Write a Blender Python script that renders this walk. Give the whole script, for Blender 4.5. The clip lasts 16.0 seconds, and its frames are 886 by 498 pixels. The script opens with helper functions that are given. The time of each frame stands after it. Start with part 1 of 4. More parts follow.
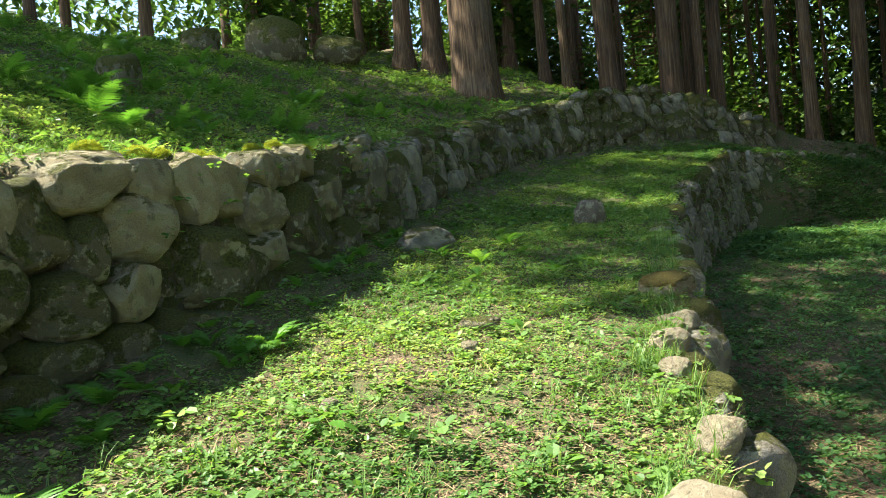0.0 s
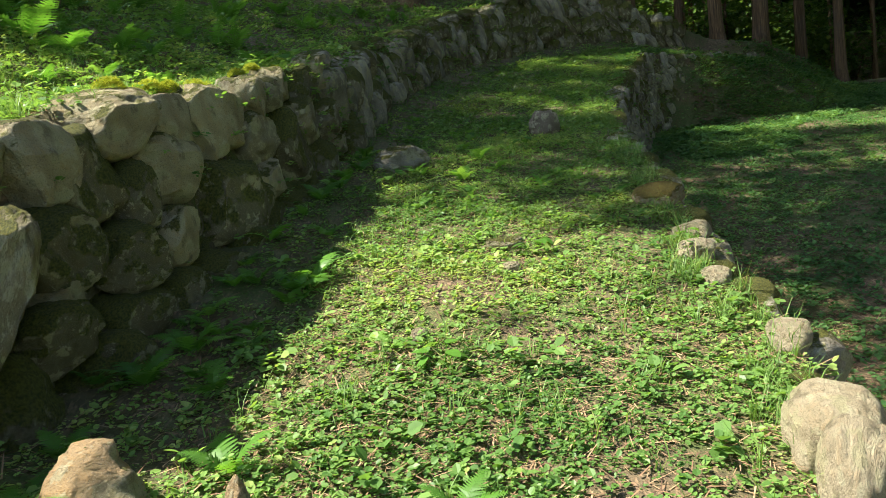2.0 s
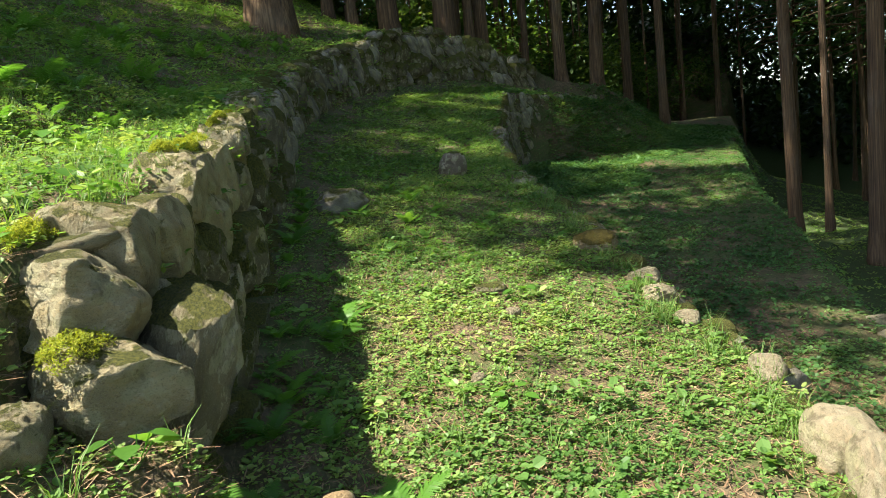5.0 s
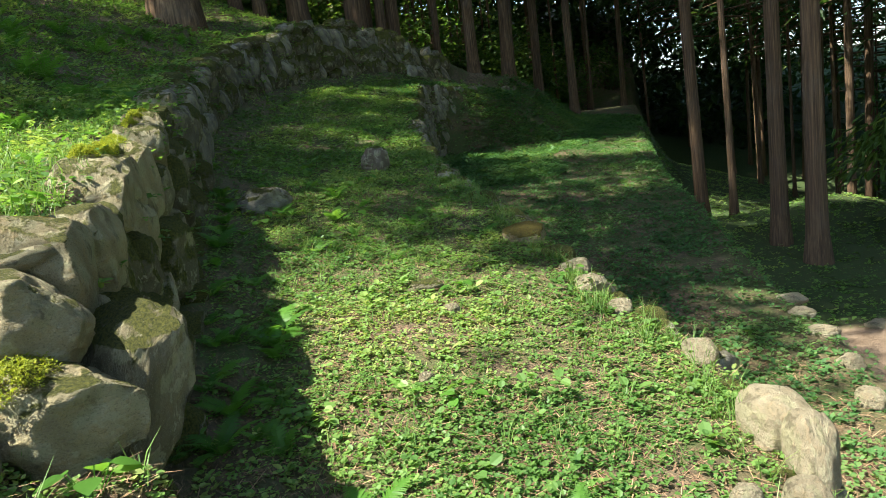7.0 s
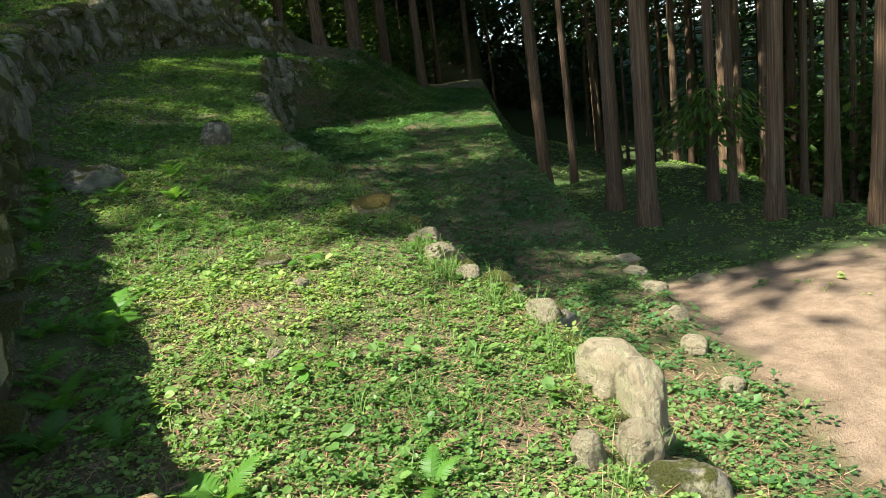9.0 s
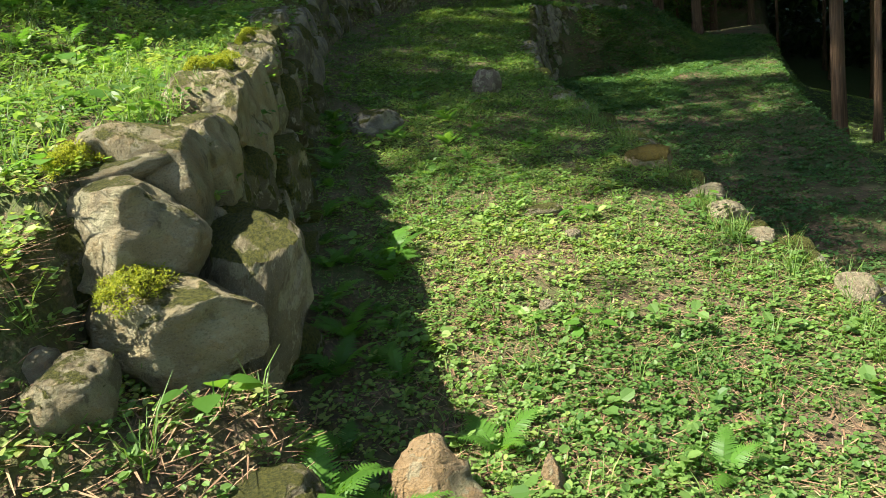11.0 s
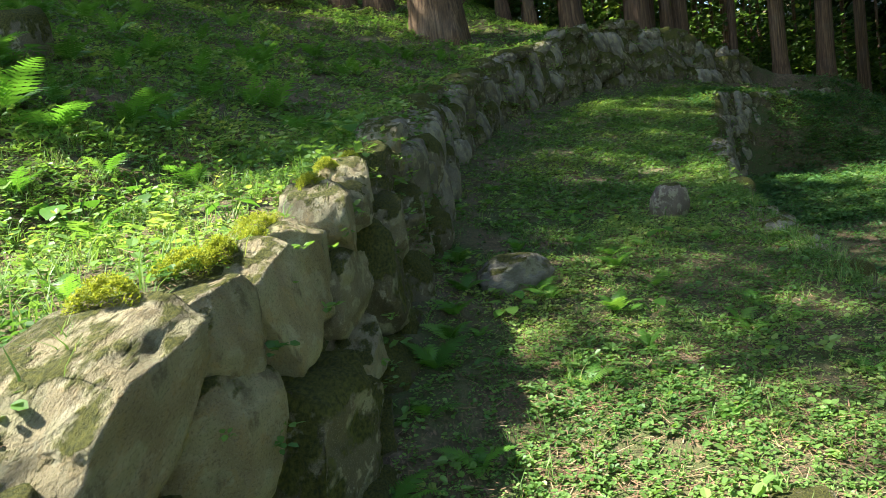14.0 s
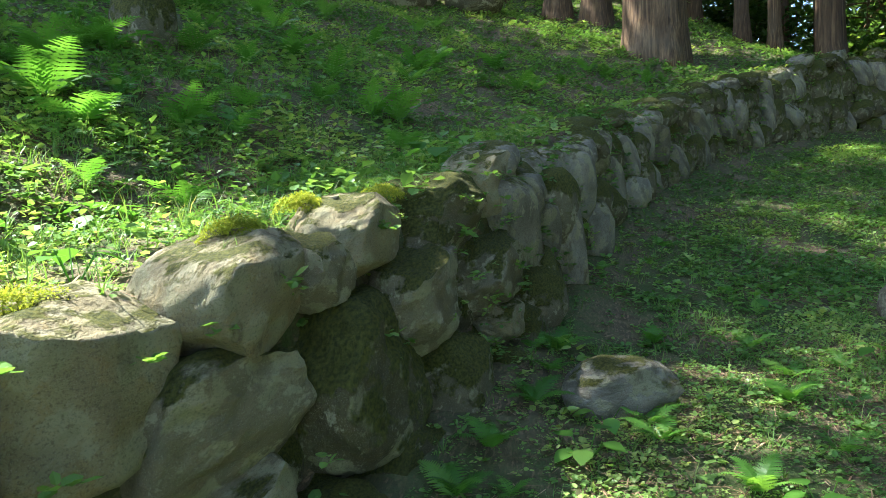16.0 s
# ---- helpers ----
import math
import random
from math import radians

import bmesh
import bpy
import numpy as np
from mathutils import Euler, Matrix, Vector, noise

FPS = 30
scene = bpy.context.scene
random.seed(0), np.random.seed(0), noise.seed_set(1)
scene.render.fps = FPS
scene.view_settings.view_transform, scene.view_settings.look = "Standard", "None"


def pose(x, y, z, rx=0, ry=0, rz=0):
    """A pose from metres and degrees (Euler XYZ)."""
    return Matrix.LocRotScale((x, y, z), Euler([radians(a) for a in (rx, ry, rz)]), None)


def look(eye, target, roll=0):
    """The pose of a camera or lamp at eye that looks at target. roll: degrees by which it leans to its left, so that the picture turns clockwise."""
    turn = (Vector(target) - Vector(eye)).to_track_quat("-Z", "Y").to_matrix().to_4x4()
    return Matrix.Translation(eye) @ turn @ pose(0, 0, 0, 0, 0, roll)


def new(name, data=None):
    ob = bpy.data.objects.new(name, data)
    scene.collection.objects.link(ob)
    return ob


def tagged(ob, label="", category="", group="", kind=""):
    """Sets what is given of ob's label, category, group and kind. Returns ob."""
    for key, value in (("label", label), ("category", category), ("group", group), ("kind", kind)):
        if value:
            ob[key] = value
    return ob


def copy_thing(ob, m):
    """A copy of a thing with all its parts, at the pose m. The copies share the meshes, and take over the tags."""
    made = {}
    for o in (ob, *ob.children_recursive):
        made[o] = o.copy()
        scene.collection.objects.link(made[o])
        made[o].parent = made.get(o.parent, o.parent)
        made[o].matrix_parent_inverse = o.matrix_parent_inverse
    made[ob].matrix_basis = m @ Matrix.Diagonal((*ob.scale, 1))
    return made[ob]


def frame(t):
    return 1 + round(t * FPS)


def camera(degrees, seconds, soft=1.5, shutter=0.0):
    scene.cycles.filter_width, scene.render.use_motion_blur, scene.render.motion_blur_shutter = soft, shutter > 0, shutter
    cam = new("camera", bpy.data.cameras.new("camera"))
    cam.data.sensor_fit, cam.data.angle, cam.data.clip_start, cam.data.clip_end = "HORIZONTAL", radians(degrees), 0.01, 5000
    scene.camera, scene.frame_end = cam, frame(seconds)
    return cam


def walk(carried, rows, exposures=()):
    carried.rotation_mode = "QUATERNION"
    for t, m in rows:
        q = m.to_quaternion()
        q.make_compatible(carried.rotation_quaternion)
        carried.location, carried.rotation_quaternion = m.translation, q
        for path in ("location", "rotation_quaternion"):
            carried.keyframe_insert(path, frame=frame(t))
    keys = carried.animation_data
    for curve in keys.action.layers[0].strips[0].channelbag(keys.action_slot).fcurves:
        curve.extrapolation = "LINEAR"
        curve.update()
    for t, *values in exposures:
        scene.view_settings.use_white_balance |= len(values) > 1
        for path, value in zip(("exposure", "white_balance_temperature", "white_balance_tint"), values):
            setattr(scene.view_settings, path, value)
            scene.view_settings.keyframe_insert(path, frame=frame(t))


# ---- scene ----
cam = camera(62.4, 16.0, soft=0.65)
PATH = [
    (0, (0.033, 0.019, 1.512), (0.026, 2.019, 1.523), -5.0),
    (0.5, (-0.171, 0.107, 1.487), (-0.233, 2.106, 1.506), -5.5),
    (1, (-0.342, 0.182, 1.639), (-0.256, 2.178, 1.549), -6.3),
    (1.5, (-0.524, 0.118, 1.671), (-0.353, 2.106, 1.531), -6.4),
    (2, (-0.806, -0.036, 1.725), (-0.563, 1.931, 1.453), -7.6),
    (2.5, (-1.098, -0.034, 1.709), (-1.042, 1.942, 1.405), -8.9),
    (3, (-1.425, -0.024, 1.827), (-1.367, 1.946, 1.486), -9.0),
    (3.5, (-1.627, -0.057, 1.931), (-1.509, 1.902, 1.545), -7.6),
    (4, (-1.932, -0.138, 2.04), (-1.581, 1.791, 1.649), -7.2),
    (4.5, (-2.016, -0.192, 2.136), (-1.558, 1.736, 1.87), -6.7),
    (4.7, (-2.019, -0.223, 2.134), (-1.415, 1.666, 1.872), -5.6),
    (6.8, (-2.163, -0.141, 2.193), (-1.289, 1.629, 1.872), -6.8),
    (7, (-2.15, -0.133, 2.192), (-1.245, 1.62, 1.868), -7.1),
    (7.5, (-2.124, -0.128, 2.183), (-1.107, 1.557, 1.826), -7.8),
    (8, (-2.102, -0.129, 2.178), (-0.955, 1.458, 1.773), -8.2),
    (8.2, (-2.097, -0.129, 2.174), (-0.907, 1.42, 1.748), -8.3),
    (10.3, (-2.137, -0.157, 2.113), (-0.939, 1.38, 1.665), -6.2),
    (10.5, (-2.162, -0.102, 2.111), (-1.129, 1.552, 1.667), -6.7),
    (11, (-2.143, 0.122, 2.106), (-1.53, 1.966, 1.634), -7.9),
    (11.5, (-2.092, 0.364, 2.13), (-1.635, 2.248, 1.639), -8.1),
    (12, (-1.948, 0.728, 2.214), (-1.633, 2.643, 1.727), -7.8),
    (12.5, (-1.815, 1.045, 2.364), (-1.421, 2.93, 1.826), -7.6),
    (13, (-1.723, 1.466, 2.457), (-1.367, 3.374, 1.974), -7.7),
    (13.5, (-1.568, 1.879, 2.488), (-1.264, 3.831, 2.176), -7.8),
    (14, (-1.335, 2.305, 2.478), (-1.099, 4.28, 2.273), -8.0),
    (14.5, (-1.057, 2.69, 2.496), (-1.044, 4.685, 2.352), -6.7),
    (15, (-0.813, 3.115, 2.506), (-0.981, 5.105, 2.397), -5.8),
    (15.5, (-0.538, 3.507, 2.51), (-0.815, 5.486, 2.439), -4.4),
    (16, (-0.384, 3.897, 2.574), (-0.74, 5.863, 2.471), -1.5),
]
walk(cam, [(t, look(eye, target, roll)) for t, eye, target, roll in PATH],
     exposures=((0.0, 1.94, 6250, 9), (1.5, 1.6, 6300, 9), (2.5, 1.72, 6500, 10), (4.5, 1.64, 6500, 10), (8.0, 1.54, 6100, 7), (10.5, 1.44, 6500, 10), (13.0, 1.7, 6350, 10), (14.5, 2.1, 6000, 9), (16.0, 2.48, 5750, 8)))



# ---- light ----
SUN_WAY = Vector((.65, -.05, -1.0)).normalized()
world = bpy.data.worlds.new("world")
scene.world = world
world.use_nodes = True
sky = world.node_tree.nodes.new("ShaderNodeTexSky")
sky.sky_type, sky.sun_disc = "NISHITA", False
sky.sun_elevation = math.asin(-SUN_WAY.z)
sky.sun_rotation = math.atan2(-SUN_WAY.x, -SUN_WAY.y)
back = world.node_tree.nodes["Background"]
back.inputs["Strength"].default_value = .11
world.node_tree.links.new(sky.outputs[0], back.inputs["Color"])
sun = new("sun", bpy.data.lights.new("sun", "SUN"))
sun.data.energy, sun.data.angle, sun.data.color = 5.0, radians(.53), (1.0, .94, .82)
sun.matrix_world = look((0, 0, 40), Vector((0, 0, 40)) + SUN_WAY)


# ---- materials ----
class Nodes:
    """A node material in the making."""

    def __init__(self, name, rough=.8):
        self.mat = bpy.data.materials.new(name)
        self.mat.use_nodes = True
        self.tree = self.mat.node_tree
        self.bsdf = self.tree.nodes["Principled BSDF"]
        self.bsdf.inputs["Roughness"].default_value = rough
        self.bsdf.inputs["Specular IOR Level"].default_value = .3
        self.coords = None

    def add(self, kind, **values):
        node = self.tree.nodes.new(kind)
        for key, value in values.items():
            node.inputs[key.replace("_", " ")].default_value = value
        return node

    def link(self, a, b):
        self.tree.links.new(a, b)

    def place(self, where="Object"):
        if self.coords is None:
            self.coords = self.tree.nodes.new("ShaderNodeTexCoord")
        return self.coords.outputs[where]

    def noise(self, scale, detail=4.0, rough=.55, where="Object", stretch=None):
        node = self.add("ShaderNodeTexNoise", Scale=scale, Detail=detail, Roughness=rough)
        out = self.place(where)
        if stretch:
            mapping = self.add("ShaderNodeMapping")
            mapping.inputs["Scale"].default_value = stretch
            self.link(out, mapping.inputs["Vector"])
            out = mapping.outputs[0]
        self.link(out, node.inputs["Vector"])
        return node.outputs["Fac"]

    def steps(self, fac, *stops):
        node = self.tree.nodes.new("ShaderNodeValToRGB")
        while len(node.color_ramp.elements) < len(stops):
            node.color_ramp.elements.new(.5)
        for element, (at, colour) in zip(node.color_ramp.elements, stops):
            element.position = at
            element.color = (*colour, 1) if isinstance(colour, tuple) else (colour, colour, colour, 1)
        self.link(fac, node.inputs[0])
        return node.outputs[0]

    def mix(self, fac, a, b, mode="MIX"):
        node = self.tree.nodes.new("ShaderNodeMix")
        node.data_type, node.blend_type = "RGBA", mode
        for value, socket in ((fac, node.inputs[0]), (a, node.inputs[6]), (b, node.inputs[7])):
            if isinstance(value, bpy.types.NodeSocket):
                self.link(value, socket)
            else:
                socket.default_value = (*value, 1) if isinstance(value, tuple) else value
        return node.outputs[2]

    def math(self, op, a, b=0.0, clamp=False):
        node = self.tree.nodes.new("ShaderNodeMath")
        node.operation, node.use_clamp = op, clamp
        for n, value in enumerate((a, b)):
            if isinstance(value, bpy.types.NodeSocket):
                self.link(value, node.inputs[n])
            else:
                node.inputs[n].default_value = value
        return node.outputs[0]

    def facing_up(self):
        geo = self.tree.nodes.new("ShaderNodeNewGeometry")
        split = self.tree.nodes.new("ShaderNodeSeparateXYZ")
        self.link(geo.outputs["Normal"], split.inputs[0])
        return split.outputs["Z"]

    def chance(self):
        return self.tree.nodes.new("ShaderNodeObjectInfo").outputs["Random"]

    def island(self):
        return self.tree.nodes.new("ShaderNodeNewGeometry").outputs["Random Per Island"]

    def value(self, name):
        node = self.tree.nodes.new("ShaderNodeAttribute")
        node.attribute_name = name
        return node.outputs["Fac"]

    def bump(self, height, strength=.5, distance=.02):
        node = self.add("ShaderNodeBump", Strength=strength, Distance=distance)
        self.link(height, node.inputs["Height"])
        self.link(node.outputs[0], self.bsdf.inputs["Normal"])

    def done(self, colour):
        self.link(colour, self.bsdf.inputs["Base Color"])
        return self.mat


def stone_material(name, pale, dark, moss_from, tint=(.30, .21, .11), moss_dark=(.065, .075, .014), moss_pale=(.17, .165, .03)):
    n = Nodes(name, .88)
    big, mid, fine = n.noise(2.3, 3), n.noise(9, 5, .6), n.noise(60, 5, .7)
    colour = n.mix(n.steps(big, (.35, 0.0), (.65, 1.0)), dark, pale)
    colour = n.mix(n.steps(mid, (.52, 0.0), (.62, .65)), colour, tint)
    colour = n.mix(n.steps(n.noise(5, 4, .65), (.55, 0.0), (.59, .75)), colour, (.47, .43, .27))
    colour = n.mix(n.steps(n.noise(3.4, 3, .5), (.53, 0.0), (.555, .7)), colour, (.37, .35, .19))
    colour = n.mix(n.steps(n.noise(2.6, 4, .6, 'Object', (1.3, 1.3, .6)), (.56, 0.0), (.64, .7)), colour, (.085, .07, .038))
    colour = n.mix(n.steps(fine, (.36, .5), (.49, 0.0)), colour, (.07, .06, .04))
    colour = n.mix(n.steps(n.noise(130, 3, .7), (.56, 0.0), (.66, .5)), colour, (.50, .46, .32))
    colour = n.mix(.22, colour, n.steps(n.chance(), (0, (.11, .085, .045)), (.5, (.27, .215, .12)), (1, (.44, .38, .25))))
    # moss sits on upper faces and in ragged patches
    wet = n.math("ADD", n.math("MULTIPLY", n.facing_up(), .42), n.math("MULTIPLY", n.noise(4.2, 6, .62, "Object"), 1.15))
    moss = n.steps(wet, (moss_from, 0.0), (min(1, moss_from + .1), 1.0))
    green = n.mix(n.steps(n.noise(40, 3), (.35, 0.0), (.65, 1.0)), moss_dark, moss_pale)
    colour = n.mix(moss, colour, green)
    height = n.math("ADD", n.math("MULTIPLY", mid, .8), n.math("MULTIPLY", fine, .3))
    height = n.math("ADD", height, n.math("MULTIPLY", n.math("MULTIPLY", moss, n.noise(95, 4, .7)), .8))
    n.bump(height, 1.0, .06)
    return n.done(colour)


M_STONE = stone_material("wall_stone", (.52, .455, .26), (.29, .24, .125), .91, (.37, .27, .115))
# moss-covered stone, coloured extra dark to deepen the shade along the wall's foot
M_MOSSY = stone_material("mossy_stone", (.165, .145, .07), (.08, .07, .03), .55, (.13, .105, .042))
M_GREY = stone_material("grey_stone", (.42, .39, .32), (.16, .145, .105), .86, (.22, .19, .14))
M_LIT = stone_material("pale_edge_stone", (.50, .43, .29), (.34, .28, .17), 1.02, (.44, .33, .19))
M_BROWN = stone_material("brown_stone", (.20, .15, .105), (.12, .085, .06), .98, (.17, .12, .085))
M_OLIVE = stone_material("brown_wall_stone", (.31, .27, .16), (.14, .12, .06), .80, (.22, .17, .08))
M_CAP = stone_material("moss_capped_stone", (.42, .33, .18), (.26, .19, .09), .66, (.4, .26, .1), (.10, .078, .012), (.20, .155, .025))
M_ORANGE = stone_material("ochre_stone", (.52, .36, .19), (.40, .26, .12), .97, (.5, .3, .12))


def ground_material():
    n = Nodes("forest_soil", .95)
    big, mid, fine = n.noise(1.3, 5, .6), n.noise(14, 5, .65), n.noise(85, 4, .7)
    soil = n.mix(n.steps(mid, (.4, 0.0), (.62, 1.0)), (.085, .055, .036), (.20, .13, .085))
    litter = n.noise(60, 3, .6, stretch=(1, .22, 1))
    soil = n.mix(n.steps(litter, (.52, 0.0), (.62, .85)), soil, (.33, .20, .125))
    green = n.mix(n.steps(fine, (.35, 0.0), (.65, 1.0)), (.04, .062, .014), (.085, .125, .03))
    cover = n.math("MULTIPLY", n.steps(big, (.38, .25), (.58, .95)), n.steps(mid, (.36, .4), (.54, 1.0)))
    colour = n.mix(cover, soil, green)
    dirt = n.mix(n.steps(n.noise(5, 5, .6), (.35, 0.0), (.65, 1.0)), (.175, .12, .075), (.285, .205, .135))
    lawn = n.mix(n.steps(fine, (.35, 0.0), (.65, 1.0)), (.028, .05, .014), (.06, .10, .026))
    colour = n.mix(n.math("MULTIPLY", n.value("lawn"), n.steps(mid, (.3, .45), (.5, .95))), colour, lawn)
    colour = n.mix(n.value("dirt"), colour, dirt)
    n.bump(n.math("ADD", mid, n.math("MULTIPLY", fine, .5)), .8, .03)
    return n.done(colour)


M_GROUND = ground_material()


def leaf_material(name, low, high, yellow, glow=.45, rough=.42, attribute=True):
    """Thin leaves that let light through."""
    n = Nodes(name, rough)
    tone = n.value("tone") if attribute else n.chance()
    colour = n.steps(tone, (0.0, low), (.75, high), (1.0, yellow))
    colour = n.mix(n.math("MULTIPLY", n.island(), .55), colour, n.mix(1.0, colour, (.55, .62, .5), "MULTIPLY"))
    n.link(colour, n.bsdf.inputs["Base Color"])
    n.bsdf.inputs["Specular IOR Level"].default_value = .28
    shine = n.add("ShaderNodeBsdfTranslucent")
    warm = n.mix(1.0, colour, (1.3, 1.3, .6), "MULTIPLY")
    n.link(warm, shine.inputs["Color"])
    both = n.tree.nodes.new("ShaderNodeMixShader")
    both.inputs[0].default_value = glow
    n.link(n.bsdf.outputs[0], both.inputs[1])
    n.link(shine.outputs[0], both.inputs[2])
    n.link(both.outputs[0], n.tree.nodes["Material Output"].inputs["Surface"])
    return n.mat


M_WEED = leaf_material("weed_leaf", (.095, .20, .048), (.245, .39, .10), (.39, .46, .14))
# weed leaf darkened: the lower terrace's tree shade is put into its colour
M_WEED_SHADED = leaf_material("shaded_weed_leaf", (.055, .14, .045), (.14, .28, .088), (.23, .34, .11))
M_GRASS = leaf_material("grass_blade", (.10, .19, .045), (.22, .35, .09), (.38, .36, .15), .4)
M_FERN = leaf_material("fern_leaf", (.08, .19, .03), (.15, .33, .05), (.21, .37, .07), .5, attribute=False)
M_CEDAR = leaf_material("cedar_needle", (.03, .065, .022), (.065, .125, .035), (.12, .18, .05), .4, .55)
M_BROAD = leaf_material("broad_leaf", (.05, .10, .025), (.12, .21, .045), (.22, .29, .06), .5)
M_MOSS = leaf_material("moss_tuft", (.20, .24, .03), (.38, .41, .05), (.52, .49, .09), .42, .8)


def bark_material():
    n = Nodes("cedar_bark", .93)
    strips = n.noise(7, 6, .65, stretch=(3.2, 3.2, .16))
    fine = n.noise(34, 4, .6, stretch=(2, 2, .2))
    colour = n.steps(strips, (.3, (.045, .029, .019)), (.5, (.145, .09, .048)), (.7, (.32, .205, .105)))
    colour = n.mix(n.steps(n.noise(1.2, 4), (.5, 0.0), (.72, .5)), colour, (.20, .165, .12))
    colour = n.mix(n.math("MULTIPLY", n.chance(), .4), colour, (.07, .042, .028))
    n.bump(n.math("ADD", strips, n.math("MULTIPLY", fine, .5)), .9, .03)
    return n.done(colour)


M_BARK = bark_material()


def twig_material():
    n = Nodes("dry_twig", .9)
    return n.done(n.steps(n.value("tone"), (0, (.09, .052, .032)), (.6, (.26, .155, .085)), (1, (.42, .29, .16))))


M_TWIG = twig_material()


# ---- mesh helpers ----
def part(name, mesh, parent, label="", at=None):
    """Links a mesh (or a bmesh-made one) as one object under a thing or a part."""
    ob = new(name, mesh)
    ob.parent = parent
    if at is not None:
        ob.matrix_basis = at
    return tagged(ob, label)


def thing(name, label, category, at, group=""):
    return_ob = new(name)
    return_ob.empty_display_size = .1
    return_ob.matrix_basis = at
    return tagged(return_ob, label, category, group)


def raw_mesh(name, verts, faces, material, smooth=False, tone=None, extra=None):
    """A mesh from arrays: verts (n, 3), faces (m, 3 or 4)."""
    verts, faces = np.asarray(verts, np.float32), np.asarray(faces, np.int32)
    mesh = bpy.data.meshes.new(name)
    corners = faces.shape[1]
    mesh.vertices.add(len(verts))
    mesh.vertices.foreach_set("co", verts.ravel())
    mesh.loops.add(faces.size)
    mesh.loops.foreach_set("vertex_index", faces.ravel())
    mesh.polygons.add(len(faces))
    mesh.polygons.foreach_set("loop_start", np.arange(0, faces.size, corners, dtype=np.int32))
    mesh.polygons.foreach_set("use_smooth", np.full(len(faces), smooth))
    for key, values in (("tone", tone), *(extra or {}).items()):
        if values is not None:
            layer = mesh.attributes.new(key, "FLOAT", "POINT")
            layer.data.foreach_set("value", np.asarray(values, np.float32))
    mesh.update(calc_edges=True)
    mesh.materials.append(material)
    return mesh


rng = np.random.default_rng(7)
LEAF = np.array([(0, 0, 0), (.22, .36, .07), (.70, .36, .05), (1, 0, -.06), (.70, -.36, .05), (.22, -.36, .07)])
LEAF_FACES = np.array([(0, 5, 4, 3), (0, 3, 2, 1)])
SLIM = LEAF * (1, .34, 1)
CHIP = np.array([(0, 0, 0), (.52, .40, .06), (1, 0, -.05), (.52, -.40, .06)])
SPRAY = CHIP * (1, .36, 1)


def leaf_cloud(name, base, heading, tilt, size, tone, material, shape=LEAF, roll=None):
    """Many leaves in one mesh: base (n, 3), and for each its heading, upward tilt, length and tone."""
    n, k = len(base), len(shape)
    p = np.broadcast_to(shape, (n, k, 3)) * size[:, None, None]
    roll = rng.normal(0, .25, n) if roll is None else roll
    cr, sr = np.cos(roll)[:, None], np.sin(roll)[:, None]
    x, y, z = p[..., 0], p[..., 1] * cr - p[..., 2] * sr, p[..., 1] * sr + p[..., 2] * cr
    ct, st = np.cos(tilt)[:, None], np.sin(tilt)[:, None]
    x, z = x * ct - z * st, x * st + z * ct
    ch, sh = np.cos(heading)[:, None], np.sin(heading)[:, None]
    verts = np.stack([x * ch - y * sh, x * sh + y * ch, z], -1) + base[:, None, :]
    one = LEAF_FACES if k == 6 else np.array([(0, 3, 2, 1)])
    faces = (one[None] + (np.arange(n) * k)[:, None, None]).reshape(-1, 4)
    return raw_mesh(name, verts.reshape(-1, 3), faces, material, False, np.repeat(tone, k))


# ---- the lie of the land ----
WALL = np.array([(-14, .6, 3.0), (-9, 1.2, 2.5), (-4.6, 1.75, 1.95), (-3.0, 1.97, 1.80), (-2.52, 2.08, 1.74), (-2.3, 2.2, 1.86), (-1.9, 3.8, 2.10),
                 (-1.55, 5.4, 2.28), (-1.2, 7.0, 2.56), (-.55, 9.8, 3.08), (0, 12.3, 3.56), (1.2, 15, 4.15), (2.6, 17.1, 4.75),
                 (4.4, 18.8, 5.3), (5.9, 19.4, 5.35), (7.4, 19.8, 5.1), (9.0, 20.4, 4.5), (10.6, 21, 3.9), (14, 22.5, 3.5), (40, 34, 4.0)])
EDGE = np.array([(-2.6, 1.85), (-1.5, 1.75), (.0, 1.25), (.5, 1.72), (.88, 2.35), (1.13, 3.0), (1.24, 3.9), (1.66, 5.0), (1.96, 5.95), (3.2, 10.3), (4.2, 12.6),
                 (6.9, 17.7), (9.0, 19.0), (12, 20.3), (20, 24)])
RIM = np.array([(.6, -6), (1.3, -1), (1.8, 1.6), (2.9, 3.1), (3.5, 3.7), (4.2, 4.8), (7.3, 8.8), (9.2, 11.4), (13.9, 16.9), (26, 30)])


DROP = np.array([(3, -6), (6.6, 1), (8.7, 4.3), (10.8, 7.7), (14.2, 14), (21, 26), (26, 40)])


def ramp(a, b, v):
    k = np.clip((v - a) / (b - a), 0, 1)
    return k * k * (3 - 2 * k)


